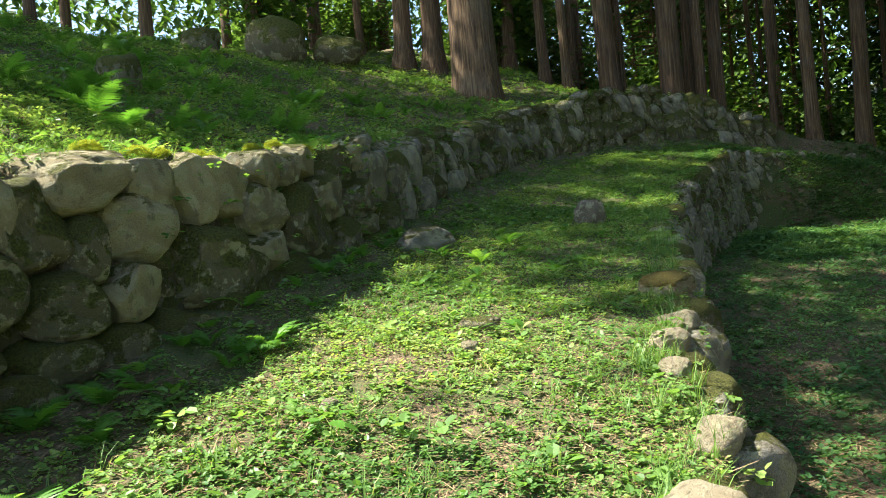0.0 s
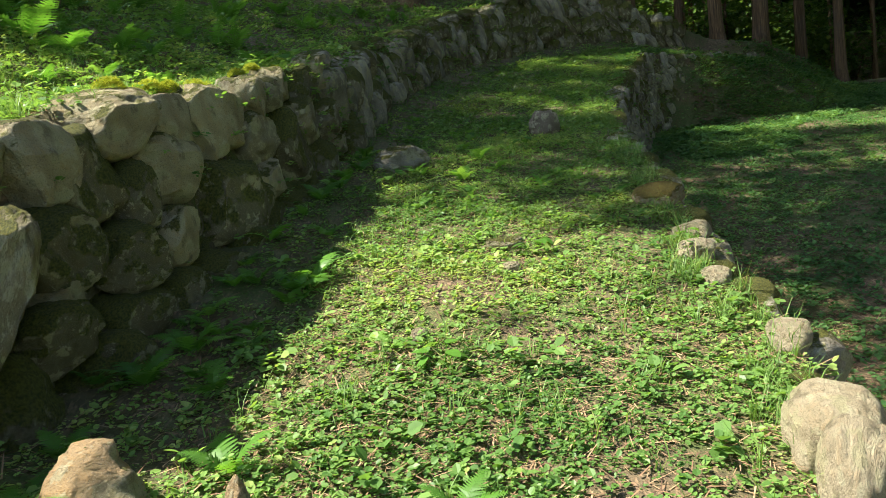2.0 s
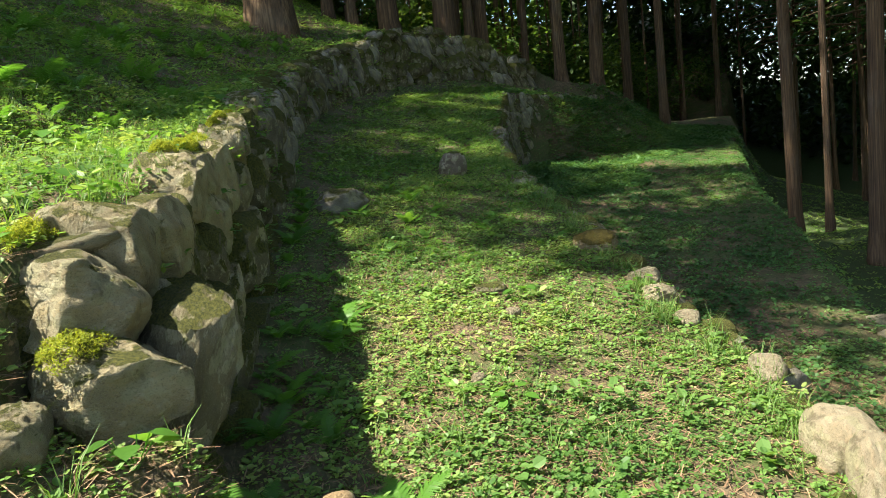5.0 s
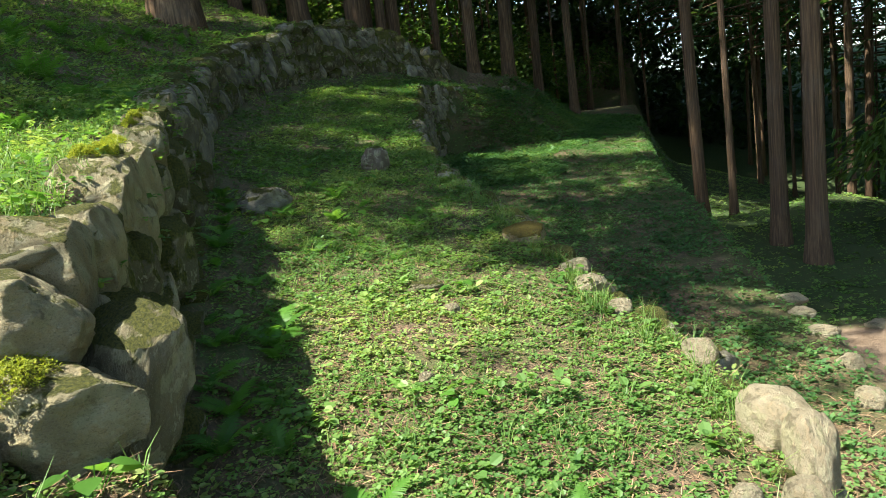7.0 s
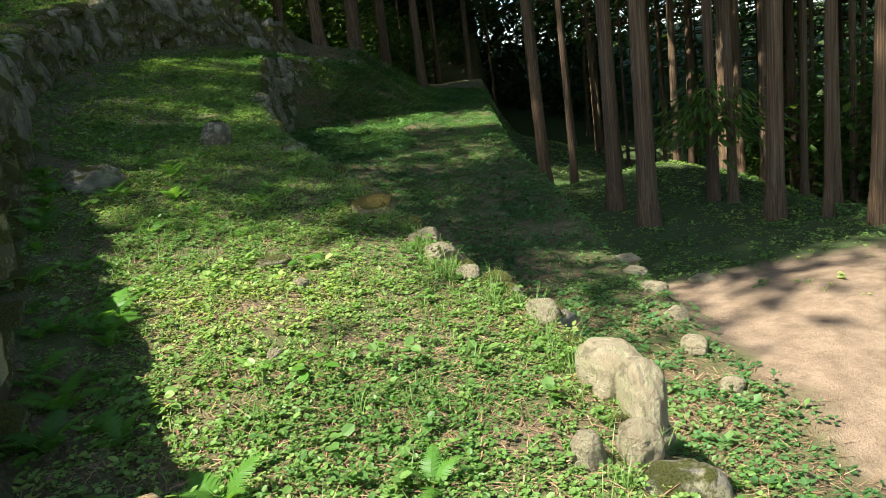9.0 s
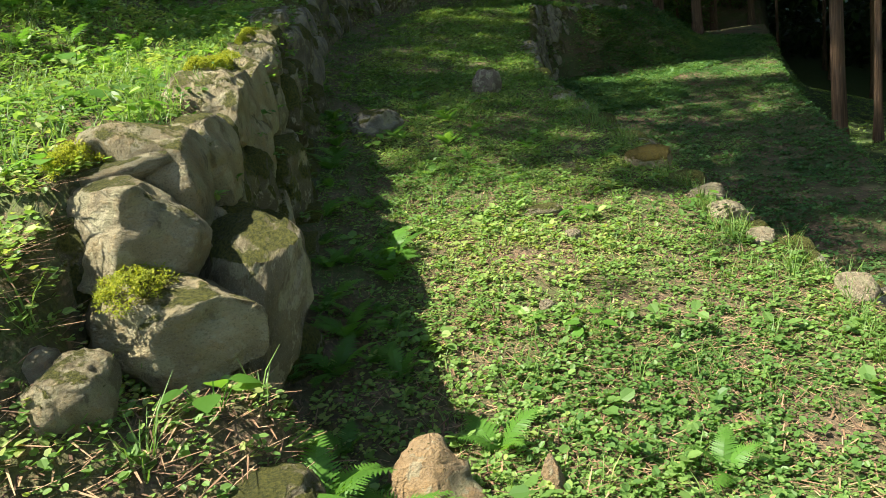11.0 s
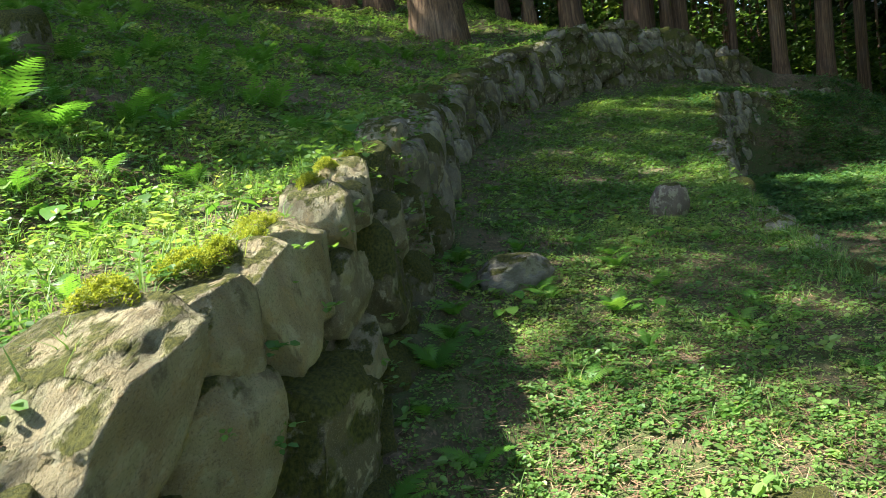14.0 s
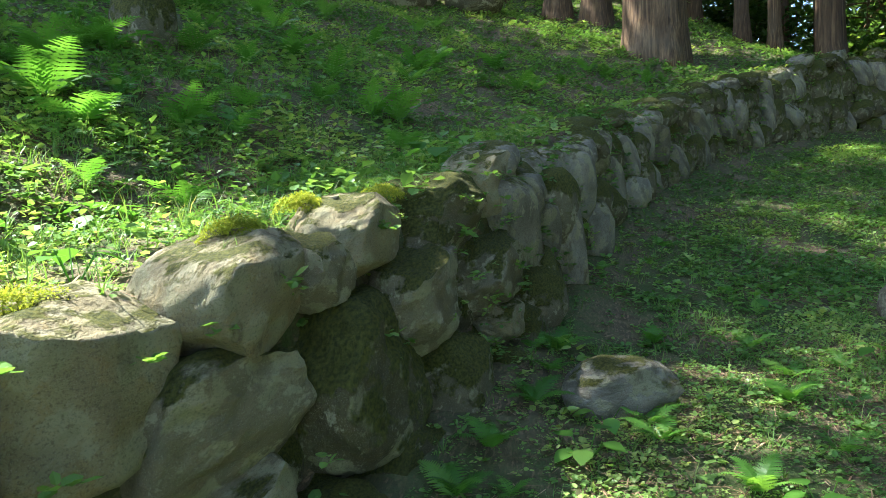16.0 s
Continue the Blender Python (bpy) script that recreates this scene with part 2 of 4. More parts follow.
def beside(line, x, y):
    """Signed distance to a line (left of it: plus), how far along it lies, and the nearest place's third column."""
    best = np.full(x.shape, 1e9)
    side, along, third = np.zeros(x.shape), np.zeros(x.shape), np.zeros(x.shape)
    run = 0.0
    for n in range(len(line) - 1):
        a, b = line[n], line[n + 1]
        dx, dy = b[0] - a[0], b[1] - a[1]
        length = math.hypot(dx, dy)
        u = np.clip(((x - a[0]) * dx + (y - a[1]) * dy) / length ** 2, 0, 1)
        ox, oy = x - a[0] - u * dx, y - a[1] - u * dy
        far = np.hypot(ox, oy)
        cross = dx * (y - a[1]) - dy * (x - a[0])
        near = far < best - 1e-9
        best = np.where(near, far, best)
        side = np.where(near, np.sign(cross), side)
        along = np.where(near, run + u * length, along)
        if len(a) > 2:
            third = np.where(near, a[2] + u * (b[2] - a[2]), third)
        run += length
    return best * side, along, third


def lumps(x, y):
    return (np.sin(x * 2.1 + 1.3 * np.sin(y * 1.1)) * np.sin(y * 1.7 + .9 * np.sin(x * 1.3)) * .022
            + np.sin(x * 5.3 + 2 * np.sin(y * 2.9)) * np.sin(y * 4.9 + 1.7) * .010)


def land(x, y):
    """Height of the ground, and weights: upper ground, terrace, lower terrace."""
    x, y = np.asarray(x, float), np.asarray(y, float)
    w, _, top = beside(WALL, x, y)
    e, _, _ = beside(EDGE, x, y)
    r, _, _ = beside(RIM, x, y)
    flat = 1.9 - .085 * np.clip(y, 3, 16)
    rise = np.clip(w - flat, 0, None)
    right = ramp(2.5, 6, x)
    rise = np.where(rise > 7.5, 7.5 + (rise - 7.5) * .15, rise)
    rise = np.where(rise > 14, 14 + (rise - 14) * .3, rise)
    upper = top - .03 + .09 * ramp(7.5, 4, y) * np.exp(-np.clip(w, 0, 9) / 1.4) + .07 * np.clip(w, 0, flat) + rise * (.43 * (1 - right) + .06 * right)
    terrace = .25 + .165 * y - .05 * x + np.clip(y - 11, 0, 10) * .08 - .16 * np.clip(x - 7.0, 0, 7) + .14 * np.exp(-((w + .1) / .45) ** 2)
    front = -.05 + .2 * np.clip(y, -4, 9) - .3 * np.clip(x, -9, 2)
    lower = -.44 + .1 * np.clip(y, -5, 26)
    lower = front + (lower - front) * ramp(.8, 2.6, y)
    out = np.clip(-r, 0, None)
    floor = lower - .75 * ramp(2, 6.5, y) * ramp(0, .5, out) - 1.5 * ramp(9.5, 13.5, y) * ramp(0, 1.6, out) - .12 * np.clip(out - 6, 0, 12) + .03 * np.clip(out - 30, 0, 100)
    past = np.clip(-beside(DROP, x, y)[0], 0, 26)
    floor = floor - .05 * past - .24 * np.clip(past - .8, 0, 14)
    low = np.where(r > 0, lower, floor)
    bank = .12 + .5 * ramp(1.9, 1.5, y) * ramp(.6, -.2, x) + 2.4 * ramp(7.4, 10.5, x)
    k_ter = ramp(-bank, 0.02, e) * ramp(17, 11.5, x)
    z = low + (terrace - low) * k_ter
    fallen = ramp(2.4, 1.95, y) * ramp(-2.15, -2.6, x)
    batter = .16 + .25 * fallen + .3 * ramp(-2.6, -3.4, x) + 1.5 * ramp(10, 13, x)
    inset = .12 * ramp(2.0, 2.5, y) * ramp(11, 9, x) + .26 * np.exp(-((x + 2.33) ** 2 + (y - 2.25) ** 2) / .07)
    k_up = ramp(inset - batter, inset - .02, w) ** (1 + .6 * fallen) * ramp(18, 12, x - .25 * np.clip(y - 24, 0, 40))
    z = z + .2 * np.exp(-((x + 1.65) ** 2 + (y - 1.75) ** 2) / .45)
    z = z + (upper - z) * k_up
    slope = np.minimum(1.45 - .35 * (x + 2.48) + .8 * (y - 1.9), 1.36 + .45 * np.clip(-2.3 - x, 0, 1))
    z = z + np.clip(slope - z, 0, 1) * ramp(-1.84, -2.12, x) * ramp(2.3, 2.1, y) * ramp(-3.6, -3.0, x)
    far = np.hypot(x - 2, y - 8)
    z = z + .42 * np.clip(far - 36, 0, 26) * ramp(-12, 4, x + y * .3)
    return z + lumps(x, y), k_up, k_ter * (1 - k_up), (r > 0) * (1 - k_ter) * (1 - k_up)


# ---- ground ----
def spaced(points):
    """Coordinates that go from stop to stop at a given step."""
    out = []
    for (a, step), (b, _) in zip(points, points[1:]):
        out.extend(np.arange(a, b - step * .5, step))
    return np.array(out + [points[-1][0]])


gx = spaced([(-900, 150), (-150, 30), (-30, 2), (-14, .4), (-5, .075), (4, .2), (16, .8), (40, 10), (150, 100), (900, 1)])
gy = spaced([(-900, 150), (-150, 30), (-30, 2), (-6, .3), (0, .075), (8, .13), (22, .5), (45, 10), (150, 100), (900, 1)])
px, py = np.meshgrid(gx, gy)
pz, _, _, _ = land(px, py)
rim_d = beside(RIM, px, py)[0]
dirt = ramp(.0, .45, -rim_d + .25 * lumps(px * 2.2, py * 2.2) / .03) * ramp(.5, -.3, py - (5.2 - 1.0 * (px - 4.5)) + 12 * lumps(px, py)) * ramp(-3, -1, py)
cells = np.arange(px.size).reshape(px.shape)
quads = np.stack([cells[:-1, :-1], cells[:-1, 1:], cells[1:, 1:], cells[1:, :-1]], -1).reshape(-1, 4)
ground = new("ground", raw_mesh("ground", np.stack([px, py, pz], -1).reshape(-1, 3), quads, M_GROUND, True, None, {"dirt": dirt.ravel(), "lawn": ramp(.2, .8, -rim_d).ravel()}))
tagged(ground, "sloping terraced forest ground of dark soil and needle litter", "ground", kind="structure")


def height(x, y):
    return float(land(np.array([x]), np.array([y]))[0][0])


# ---- stones ----
def stone_mesh(seed, points, boxy, material, rough, worn=.05, pointed=0.0, fine=.1):
    """A block about one across: a hull of random corners, with worn edges and a rough skin."""
    r = random.Random(seed)
    bm = bmesh.new()
    for n in range(points):
        u = 1 - 2 * (n + .5) / points
        a = n * 2.39996 + r.uniform(-.35, .35)
        c = Vector((math.cos(a) * math.sqrt(1 - u * u), math.sin(a) * math.sqrt(1 - u * u), u + r.uniform(-.12, .12)))
        c = Vector([math.copysign(abs(v) ** boxy, v) for v in c]) * .5 * r.uniform(.84, 1.1)
        if pointed:
            k = 1 - pointed * (c.z + .5)
            c.x, c.y = c.x * k, c.y * k
        bm.verts.new(c)
    hull = bmesh.ops.convex_hull(bm, input=bm.verts)
    bmesh.ops.delete(bm, geom=[g for g in {*hull["geom_interior"], *hull["geom_unused"]} if isinstance(g, bmesh.types.BMVert)], context="VERTS")
    bmesh.ops.dissolve_limit(bm, angle_limit=radians(9), verts=bm.verts, edges=bm.edges)
    bmesh.ops.bevel(bm, geom=bm.edges[:], offset=worn, segments=2 if fine < .2 else 1, profile=.6, affect="EDGES", clamp_overlap=True)
    bmesh.ops.remove_doubles(bm, verts=bm.verts, dist=.012)
    bmesh.ops.triangulate(bm, faces=bm.faces)
    for _ in range(3):
        long = [e for e in bm.edges if e.calc_length() > fine]
        if long:
            bmesh.ops.subdivide_edges(bm, edges=long, cuts=1)
            bmesh.ops.triangulate(bm, faces=bm.faces)
    shift = Vector((r.uniform(-40, 40), r.uniform(-40, 40), r.uniform(-40, 40)))
    bm.normal_update()
    for v, normal in [(v, v.normal.copy()) for v in bm.verts]:
        c = v.co
        v.co = c + normal * (noise.noise(c * 2.2 + shift) * rough + noise.noise(c * 6 + shift) * rough * .6 + noise.noise(c * 14 + shift) * rough * .35)
    for f in bm.faces:
        f.smooth = True
    mesh = bpy.data.meshes.new("stone")
    bm.to_mesh(mesh)
    bm.free()
    mesh.materials.append(material)
    return mesh


def boulder_mesh(seed, material, square=.78, cuts=12, rough=.025, detail=5, taper=0.0, flat=.5):
    """A weathered boulder about one across: a rounded block with broken planes, pits and a rough skin."""
    r = np.random.default_rng(seed)
    bm = bmesh.new()
    bmesh.ops.create_icosphere(bm, subdivisions=detail, radius=1.0)
    p = np.array([v.co[:] for v in bm.verts])
    p = np.sign(p) * np.abs(p) ** square
    p *= .5 / np.abs(p).max(0)
    p[:, 1] = np.where(np.abs(p[:, 1]) > flat, np.sign(p[:, 1]) * (flat + (np.abs(p[:, 1]) - flat) * .12), p[:, 1])
    for _ in range(cuts):
        way = r.normal(0, 1, 3) * (1, 1, .8)
        way /= np.linalg.norm(way)
        reach = (p @ way).max() * r.uniform(.72, .93)
        p -= way * (np.clip(p @ way - reach, 0, None) * .94)[:, None]
    p[:, 0] *= 1 + taper * p[:, 2]
    p *= .5 / np.abs(p).max(0)
    shift = Vector(r.uniform(-40, 40, 3))
    for v, c in zip(bm.verts, p):
        v.co = c
    bm.normal_update()
    for v, normal in [(v, v.normal.copy()) for v in bm.verts]:
        c = v.co.copy()
        chip = max(0.0, noise.noise(c * 4.2 + shift * 2) - .18)
        v.co = c + normal * (noise.noise(c * 2.0 + shift) * rough + noise.noise(c * 7 + shift) * rough * .5 + noise.noise(c * 18 + shift) * rough * .35 - chip * rough * 1.9)
    for f in bm.faces:
        f.smooth = True
    mesh = bpy.data.meshes.new("stone")
    bm.to_mesh(mesh)
    bm.free()
    mesh.materials.append(material)
    return mesh


def stone_set(count, points, boxy, material, seed, rough=.05, worn=.05, pointed=0.0, fine=.1):
    return [stone_mesh(seed + n, points, boxy, material, rough, worn, pointed, fine) for n in range(count)]


NEAR_MOSSY = [boulder_mesh(40 + n, M_MOSSY, .85, 6, .07, 4) for n in range(3)]
FAR_STONES = [boulder_mesh(70 + n, M_GREY, .7, 9, .05, 3) for n in range(8)]
FAR_MOSSY = [boulder_mesh(90 + n, M_MOSSY, .85, 6, .08, 3) for n in range(6)]
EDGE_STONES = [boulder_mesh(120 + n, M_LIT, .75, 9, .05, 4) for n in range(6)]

upper_wall = tagged(new("wall_upper"), "old dry-stone retaining wall of mossy boulders below the grass", "wall", kind="structure")
lower_wall = tagged(new("wall_lower"), "low dry-stone retaining wall along the terrace edge", "wall", kind="structure")


def along(line, s):
    """Place and direction at s metres along a line."""
    for a, b in zip(line, line[1:]):
        d = Vector((b[0] - a[0], b[1] - a[1]))
        if s <= d.length or b is line[-1]:
            u = s / d.length
            third = a[2] + (b[2] - a[2]) * u if len(a) > 2 else 0
            return Vector((a[0], a[1])) + d * u, d.normalized(), third
        s -= d.length
    return None


layer = random.Random(5)
FACE = [tuple(p) for p in WALL[5:19]]
LOW_FACE = [tuple(p) for p in EDGE[2:13]]


def lay(wall, line, s, z, wide, tall, deep, mesh, out=0.0, lean=0.0, turn=0.0, name="stone", plain=False):
    """Sets one stone into a wall's face: s along, z up, out from the line."""
    p, d, _ = along(line, s)
    n = Vector((d.y, -d.x))
    p = p + n * out
    flip = Matrix.Rotation(math.pi * layer.randrange(2), 4, "Z") @ Matrix.Rotation(math.pi * layer.randrange(2), 4, "X")
    if plain:
        flip = Matrix.Identity(4)
    spin = Matrix.Rotation(math.atan2(d.y, d.x), 4, "Z") @ Matrix.Rotation(radians(turn), 4, "Z") @ Matrix.Rotation(radians(lean), 4, "Y")
    part(name, mesh, wall, at=Matrix.Translation((p.x, p.y, z)) @ spin @ Matrix.Diagonal((wide, deep, tall, 1)) @ flip)


# along, height, width, tallness, skin, lean, squareness, taper: the stones at the near end, one by one
NEAR = [
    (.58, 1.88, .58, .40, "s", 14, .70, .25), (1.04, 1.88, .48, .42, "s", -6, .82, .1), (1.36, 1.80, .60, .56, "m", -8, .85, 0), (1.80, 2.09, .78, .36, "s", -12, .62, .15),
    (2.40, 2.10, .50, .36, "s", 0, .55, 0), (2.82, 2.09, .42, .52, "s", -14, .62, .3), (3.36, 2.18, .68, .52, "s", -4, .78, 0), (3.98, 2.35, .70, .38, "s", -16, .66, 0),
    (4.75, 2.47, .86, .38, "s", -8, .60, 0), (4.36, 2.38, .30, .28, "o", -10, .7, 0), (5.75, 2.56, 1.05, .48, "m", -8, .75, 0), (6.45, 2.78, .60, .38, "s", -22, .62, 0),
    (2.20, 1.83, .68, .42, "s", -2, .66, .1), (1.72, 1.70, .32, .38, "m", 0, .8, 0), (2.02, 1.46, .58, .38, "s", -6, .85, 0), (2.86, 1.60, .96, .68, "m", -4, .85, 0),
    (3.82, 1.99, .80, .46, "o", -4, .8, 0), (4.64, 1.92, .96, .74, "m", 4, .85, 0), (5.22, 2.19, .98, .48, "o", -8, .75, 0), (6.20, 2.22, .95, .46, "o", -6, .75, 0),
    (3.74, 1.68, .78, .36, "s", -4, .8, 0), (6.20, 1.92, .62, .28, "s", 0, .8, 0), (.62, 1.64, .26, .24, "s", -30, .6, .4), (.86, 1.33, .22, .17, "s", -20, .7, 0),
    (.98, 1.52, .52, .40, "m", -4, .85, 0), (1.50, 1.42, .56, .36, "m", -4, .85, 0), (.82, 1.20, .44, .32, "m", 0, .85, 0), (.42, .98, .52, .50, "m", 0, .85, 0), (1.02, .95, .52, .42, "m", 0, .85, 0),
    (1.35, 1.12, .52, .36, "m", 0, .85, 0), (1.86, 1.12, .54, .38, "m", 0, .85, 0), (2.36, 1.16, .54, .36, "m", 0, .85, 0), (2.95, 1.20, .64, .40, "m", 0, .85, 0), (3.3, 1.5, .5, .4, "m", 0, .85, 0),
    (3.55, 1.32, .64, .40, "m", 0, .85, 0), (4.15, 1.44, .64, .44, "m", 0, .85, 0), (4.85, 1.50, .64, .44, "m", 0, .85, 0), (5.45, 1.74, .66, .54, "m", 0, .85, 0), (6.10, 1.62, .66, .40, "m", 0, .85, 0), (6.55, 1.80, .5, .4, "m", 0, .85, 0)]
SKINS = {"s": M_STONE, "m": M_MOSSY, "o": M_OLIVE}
for n, (s, z, wide, tall, skin, lean, square, taper) in enumerate(NEAR):
    p, d, top = along(FACE, s)
    deep = min(.56, max(.34, .9 * min(wide, tall)))
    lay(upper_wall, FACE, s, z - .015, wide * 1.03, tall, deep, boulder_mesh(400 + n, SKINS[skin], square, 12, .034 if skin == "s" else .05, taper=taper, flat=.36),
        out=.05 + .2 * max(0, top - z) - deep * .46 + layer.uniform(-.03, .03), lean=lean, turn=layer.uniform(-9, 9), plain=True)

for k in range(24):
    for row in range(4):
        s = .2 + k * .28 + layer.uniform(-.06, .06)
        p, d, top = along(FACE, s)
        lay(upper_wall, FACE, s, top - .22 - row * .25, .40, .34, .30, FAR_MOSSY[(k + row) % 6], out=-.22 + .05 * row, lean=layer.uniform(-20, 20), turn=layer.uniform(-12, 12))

s = 6.75
while s < 23.5:
    p, d, top = along(FACE, s)
    foot = height(p.x + d.y * .45, p.y - d.x * .45)
    z, row = foot + .08, 0
    while z < top - .1:
        slab = layer.random() < .42
        tall = min(layer.uniform(.5, .8) if slab else layer.uniform(.36, .6), max(.24, top - z))
        wide = layer.uniform(.2, .34) if slab else layer.uniform(.36, .62)
        mesh = layer.choice(FAR_STONES if layer.random() < (.7 if slab else .12) else FAR_MOSSY)
        share = (z - foot) / max(.3, top - foot)
        lay(upper_wall, FACE, s + layer.uniform(-.13, .13), z + tall * .36, wide * 1.08, tall * 1.16, .5, mesh, out=.02 - .17 * share + layer.uniform(-.09, .09),
            lean=layer.uniform(-46, -18) if slab else layer.uniform(-25, 5), turn=layer.uniform(-16, 16))
        z += min(tall, .55) * .72
        row += 1
    s += layer.uniform(.30, .42)

# the lower wall below the terrace's edge
s = .25
while s < 23.6:
    p, d, _ = along(LOW_FACE, s)
    top = height(p.x - d.y * .12, p.y + d.x * .12)
    foot = height(p.x + d.y * .3, p.y - d.x * .3)
    z = foot + .05
    while z < top - .12:
        tall = min(layer.uniform(.24, .42), max(.2, top - z + .02))
        mesh = layer.choice(FAR_MOSSY if layer.random() < .35 else FAR_STONES)
        share = (z - foot) / max(.3, top - foot)
        lay(lower_wall, LOW_FACE, s + layer.uniform(-.1, .1), z + tall * .3, layer.uniform(.2, .4), tall * 1.45, .40, mesh, out=.03 - .12 * share + layer.uniform(-.07, .07),
            lean=layer.uniform(-42, -6), turn=layer.uniform(-14, 14))
        z += tall * .8
    s += layer.uniform(.30, .42)


def loose(name, label, x, y, wide, deep, tall, mesh, sink=.25, turn=0.0, lean=0.0, group="", raise_by=0.0):
    """A stone that lies on the ground."""
    z = height(x, y) + tall * (.5 - sink) + raise_by
    ob = new(name, mesh)
    ob.matrix_basis = Matrix.Translation((x, y, z)) @ Matrix.Rotation(radians(turn), 4, "Z") @ Matrix.Rotation(radians(lean), 4, "Y") @ Matrix.Diagonal((wide, deep, tall, 1))
    return tagged(ob, label, "stone", group)


OCHRE = stone_set(2, 16, .6, M_ORANGE, 157, .07, .03, .75)
loose("ochre_stone", "pointed ochre stone lit by the sun in the weeds", -1.64, 2.06, .46, .40, .34, OCHRE[0], .42, 20, 8)
loose("small_stone", "small pale broken stone among ground cover", -1.24, 2.05, .15, .13, .15, OCHRE[1], .3, 50)
loose("grey_stone", "squarish grey stone with mossy top on the terrace", -.17, 7.72, .60, .40, .34, boulder_mesh(520, M_GREY, .82, 7, .06, 4), .22, 12)
loose("brown_stone", "rounded brown-grey stone on the shaded grass", 1.95, 9.55, .42, .38, .40, boulder_mesh(191, M_BROWN, .75, 8, .04, 4), .2, 30)
loose("flat_stone", "flat worn stone level with the weeds", .20, 4.80, .34, .24, .09, boulder_mesh(530, M_OLIVE, .7, 9, .04, 4), .38, 5)
loose("small_stone", "small pale stone in the ground cover", .12, 4.25, .12, .10, .09, EDGE_STONES[2], .25, 5)
loose("small_stone", "small pale stone in the ground cover", -.55, 3.35, .10, .08, .07, EDGE_STONES[3], .25, 35)

CAPPED = boulder_mesh(180, M_CAP, .8, 6, .05, 4)
RIM_GROUP = "stones on the terrace edge"
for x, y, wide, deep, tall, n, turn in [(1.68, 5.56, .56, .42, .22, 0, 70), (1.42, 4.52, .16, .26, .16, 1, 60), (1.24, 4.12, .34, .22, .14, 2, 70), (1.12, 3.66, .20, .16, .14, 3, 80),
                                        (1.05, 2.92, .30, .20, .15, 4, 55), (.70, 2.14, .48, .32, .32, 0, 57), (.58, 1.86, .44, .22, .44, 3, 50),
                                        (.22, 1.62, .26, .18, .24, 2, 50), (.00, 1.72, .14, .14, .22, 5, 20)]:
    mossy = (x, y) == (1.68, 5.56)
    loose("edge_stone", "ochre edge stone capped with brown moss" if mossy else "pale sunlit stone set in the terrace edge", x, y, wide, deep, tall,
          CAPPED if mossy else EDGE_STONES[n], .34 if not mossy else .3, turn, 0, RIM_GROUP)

BORDER = "stones bordering the dirt path"
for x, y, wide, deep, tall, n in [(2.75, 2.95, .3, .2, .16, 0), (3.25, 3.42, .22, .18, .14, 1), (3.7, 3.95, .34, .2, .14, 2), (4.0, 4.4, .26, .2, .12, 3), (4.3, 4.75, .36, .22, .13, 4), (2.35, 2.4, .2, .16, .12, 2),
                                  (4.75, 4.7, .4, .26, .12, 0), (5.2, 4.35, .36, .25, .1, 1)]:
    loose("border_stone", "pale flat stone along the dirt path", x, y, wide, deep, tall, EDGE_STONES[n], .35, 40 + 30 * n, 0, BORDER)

# the broken front of the upper terrace
RUBBLE = "rubble at the broken wall end"
for x, y, z, wide, deep, tall, mesh, turn, lean, text in [
        (-2.33, 2.46, 1.76, .44, .40, .33, boulder_mesh(501, M_STONE, .66, 12, .05, taper=-.2, flat=.3), 20, 2, "large rough corner stone with a mossy top"),
        (-2.26, 2.28, 1.49, .46, .40, .33, boulder_mesh(502, M_STONE, .72, 12, .055, flat=.32), 16, 8, "ochre stone with moss under the corner stone"),
        (-2.06, 2.56, 1.43, .30, .42, .66, boulder_mesh(503, M_OLIVE, .66, 11, .05, flat=.34), 30, 20, "long leaning stone in the wall's end"),
        (-2.34, 2.62, 1.93, .34, .26, .10, boulder_mesh(504, M_STONE, .6, 9, .04, 4), 14, -6, "pale flat stone wedged behind the corner"),
        (-2.36, 2.92, 1.97, .48, .42, .20, boulder_mesh(505, M_CAP, .75, 7, .05, 4), 20, 0, "ochre stone with brown moss behind the corner"),
        (-2.49, 1.94, 1.48, .22, .22, .20, boulder_mesh(506, M_STONE, .75, 12, .06), 15, 0, "rough pale stone half sunk in the bank"),
        (-2.57, 2.03, 1.55, .13, .12, .10, EDGE_STONES[3], 40, 0, "small ochre stone half sunk in the bank"),
        (-2.16, 1.70, 1.12, .36, .30, .26, boulder_mesh(507, M_OLIVE, .75, 7, .06), 10, -8, "moss-covered brown stone at the wall's foot"),
        (-2.32, 1.52, 1.10, .15, .14, .12, FAR_STONES[5], 70, 0, "grey stone among ferns at the wall's foot"),
        (-2.37, 1.66, 1.24, .20, .16, .10, OCHRE[1], 30, 80, "ochre flat stone under the ferns"),
        (-1.92, 1.92, .90, .20, .2, .18, NEAR_MOSSY[2], 0, 0, "small mossy stone at the wall's foot"),
        (-2.95, 1.66, 1.58, .3, .3, .22, NEAR_MOSSY[1], 0, 0, "mossy stone half sunk in the bank")]:
    ob = new("rubble_stone", mesh)
    ob.matrix_basis = Matrix.Translation((x, y, z)) @ Matrix.Rotation(radians(turn), 4, "Z") @ Matrix.Rotation(radians(lean), 4, "Y") @ Matrix.Diagonal((wide, deep, tall, 1))
    tagged(ob, text, "stone", RUBBLE)

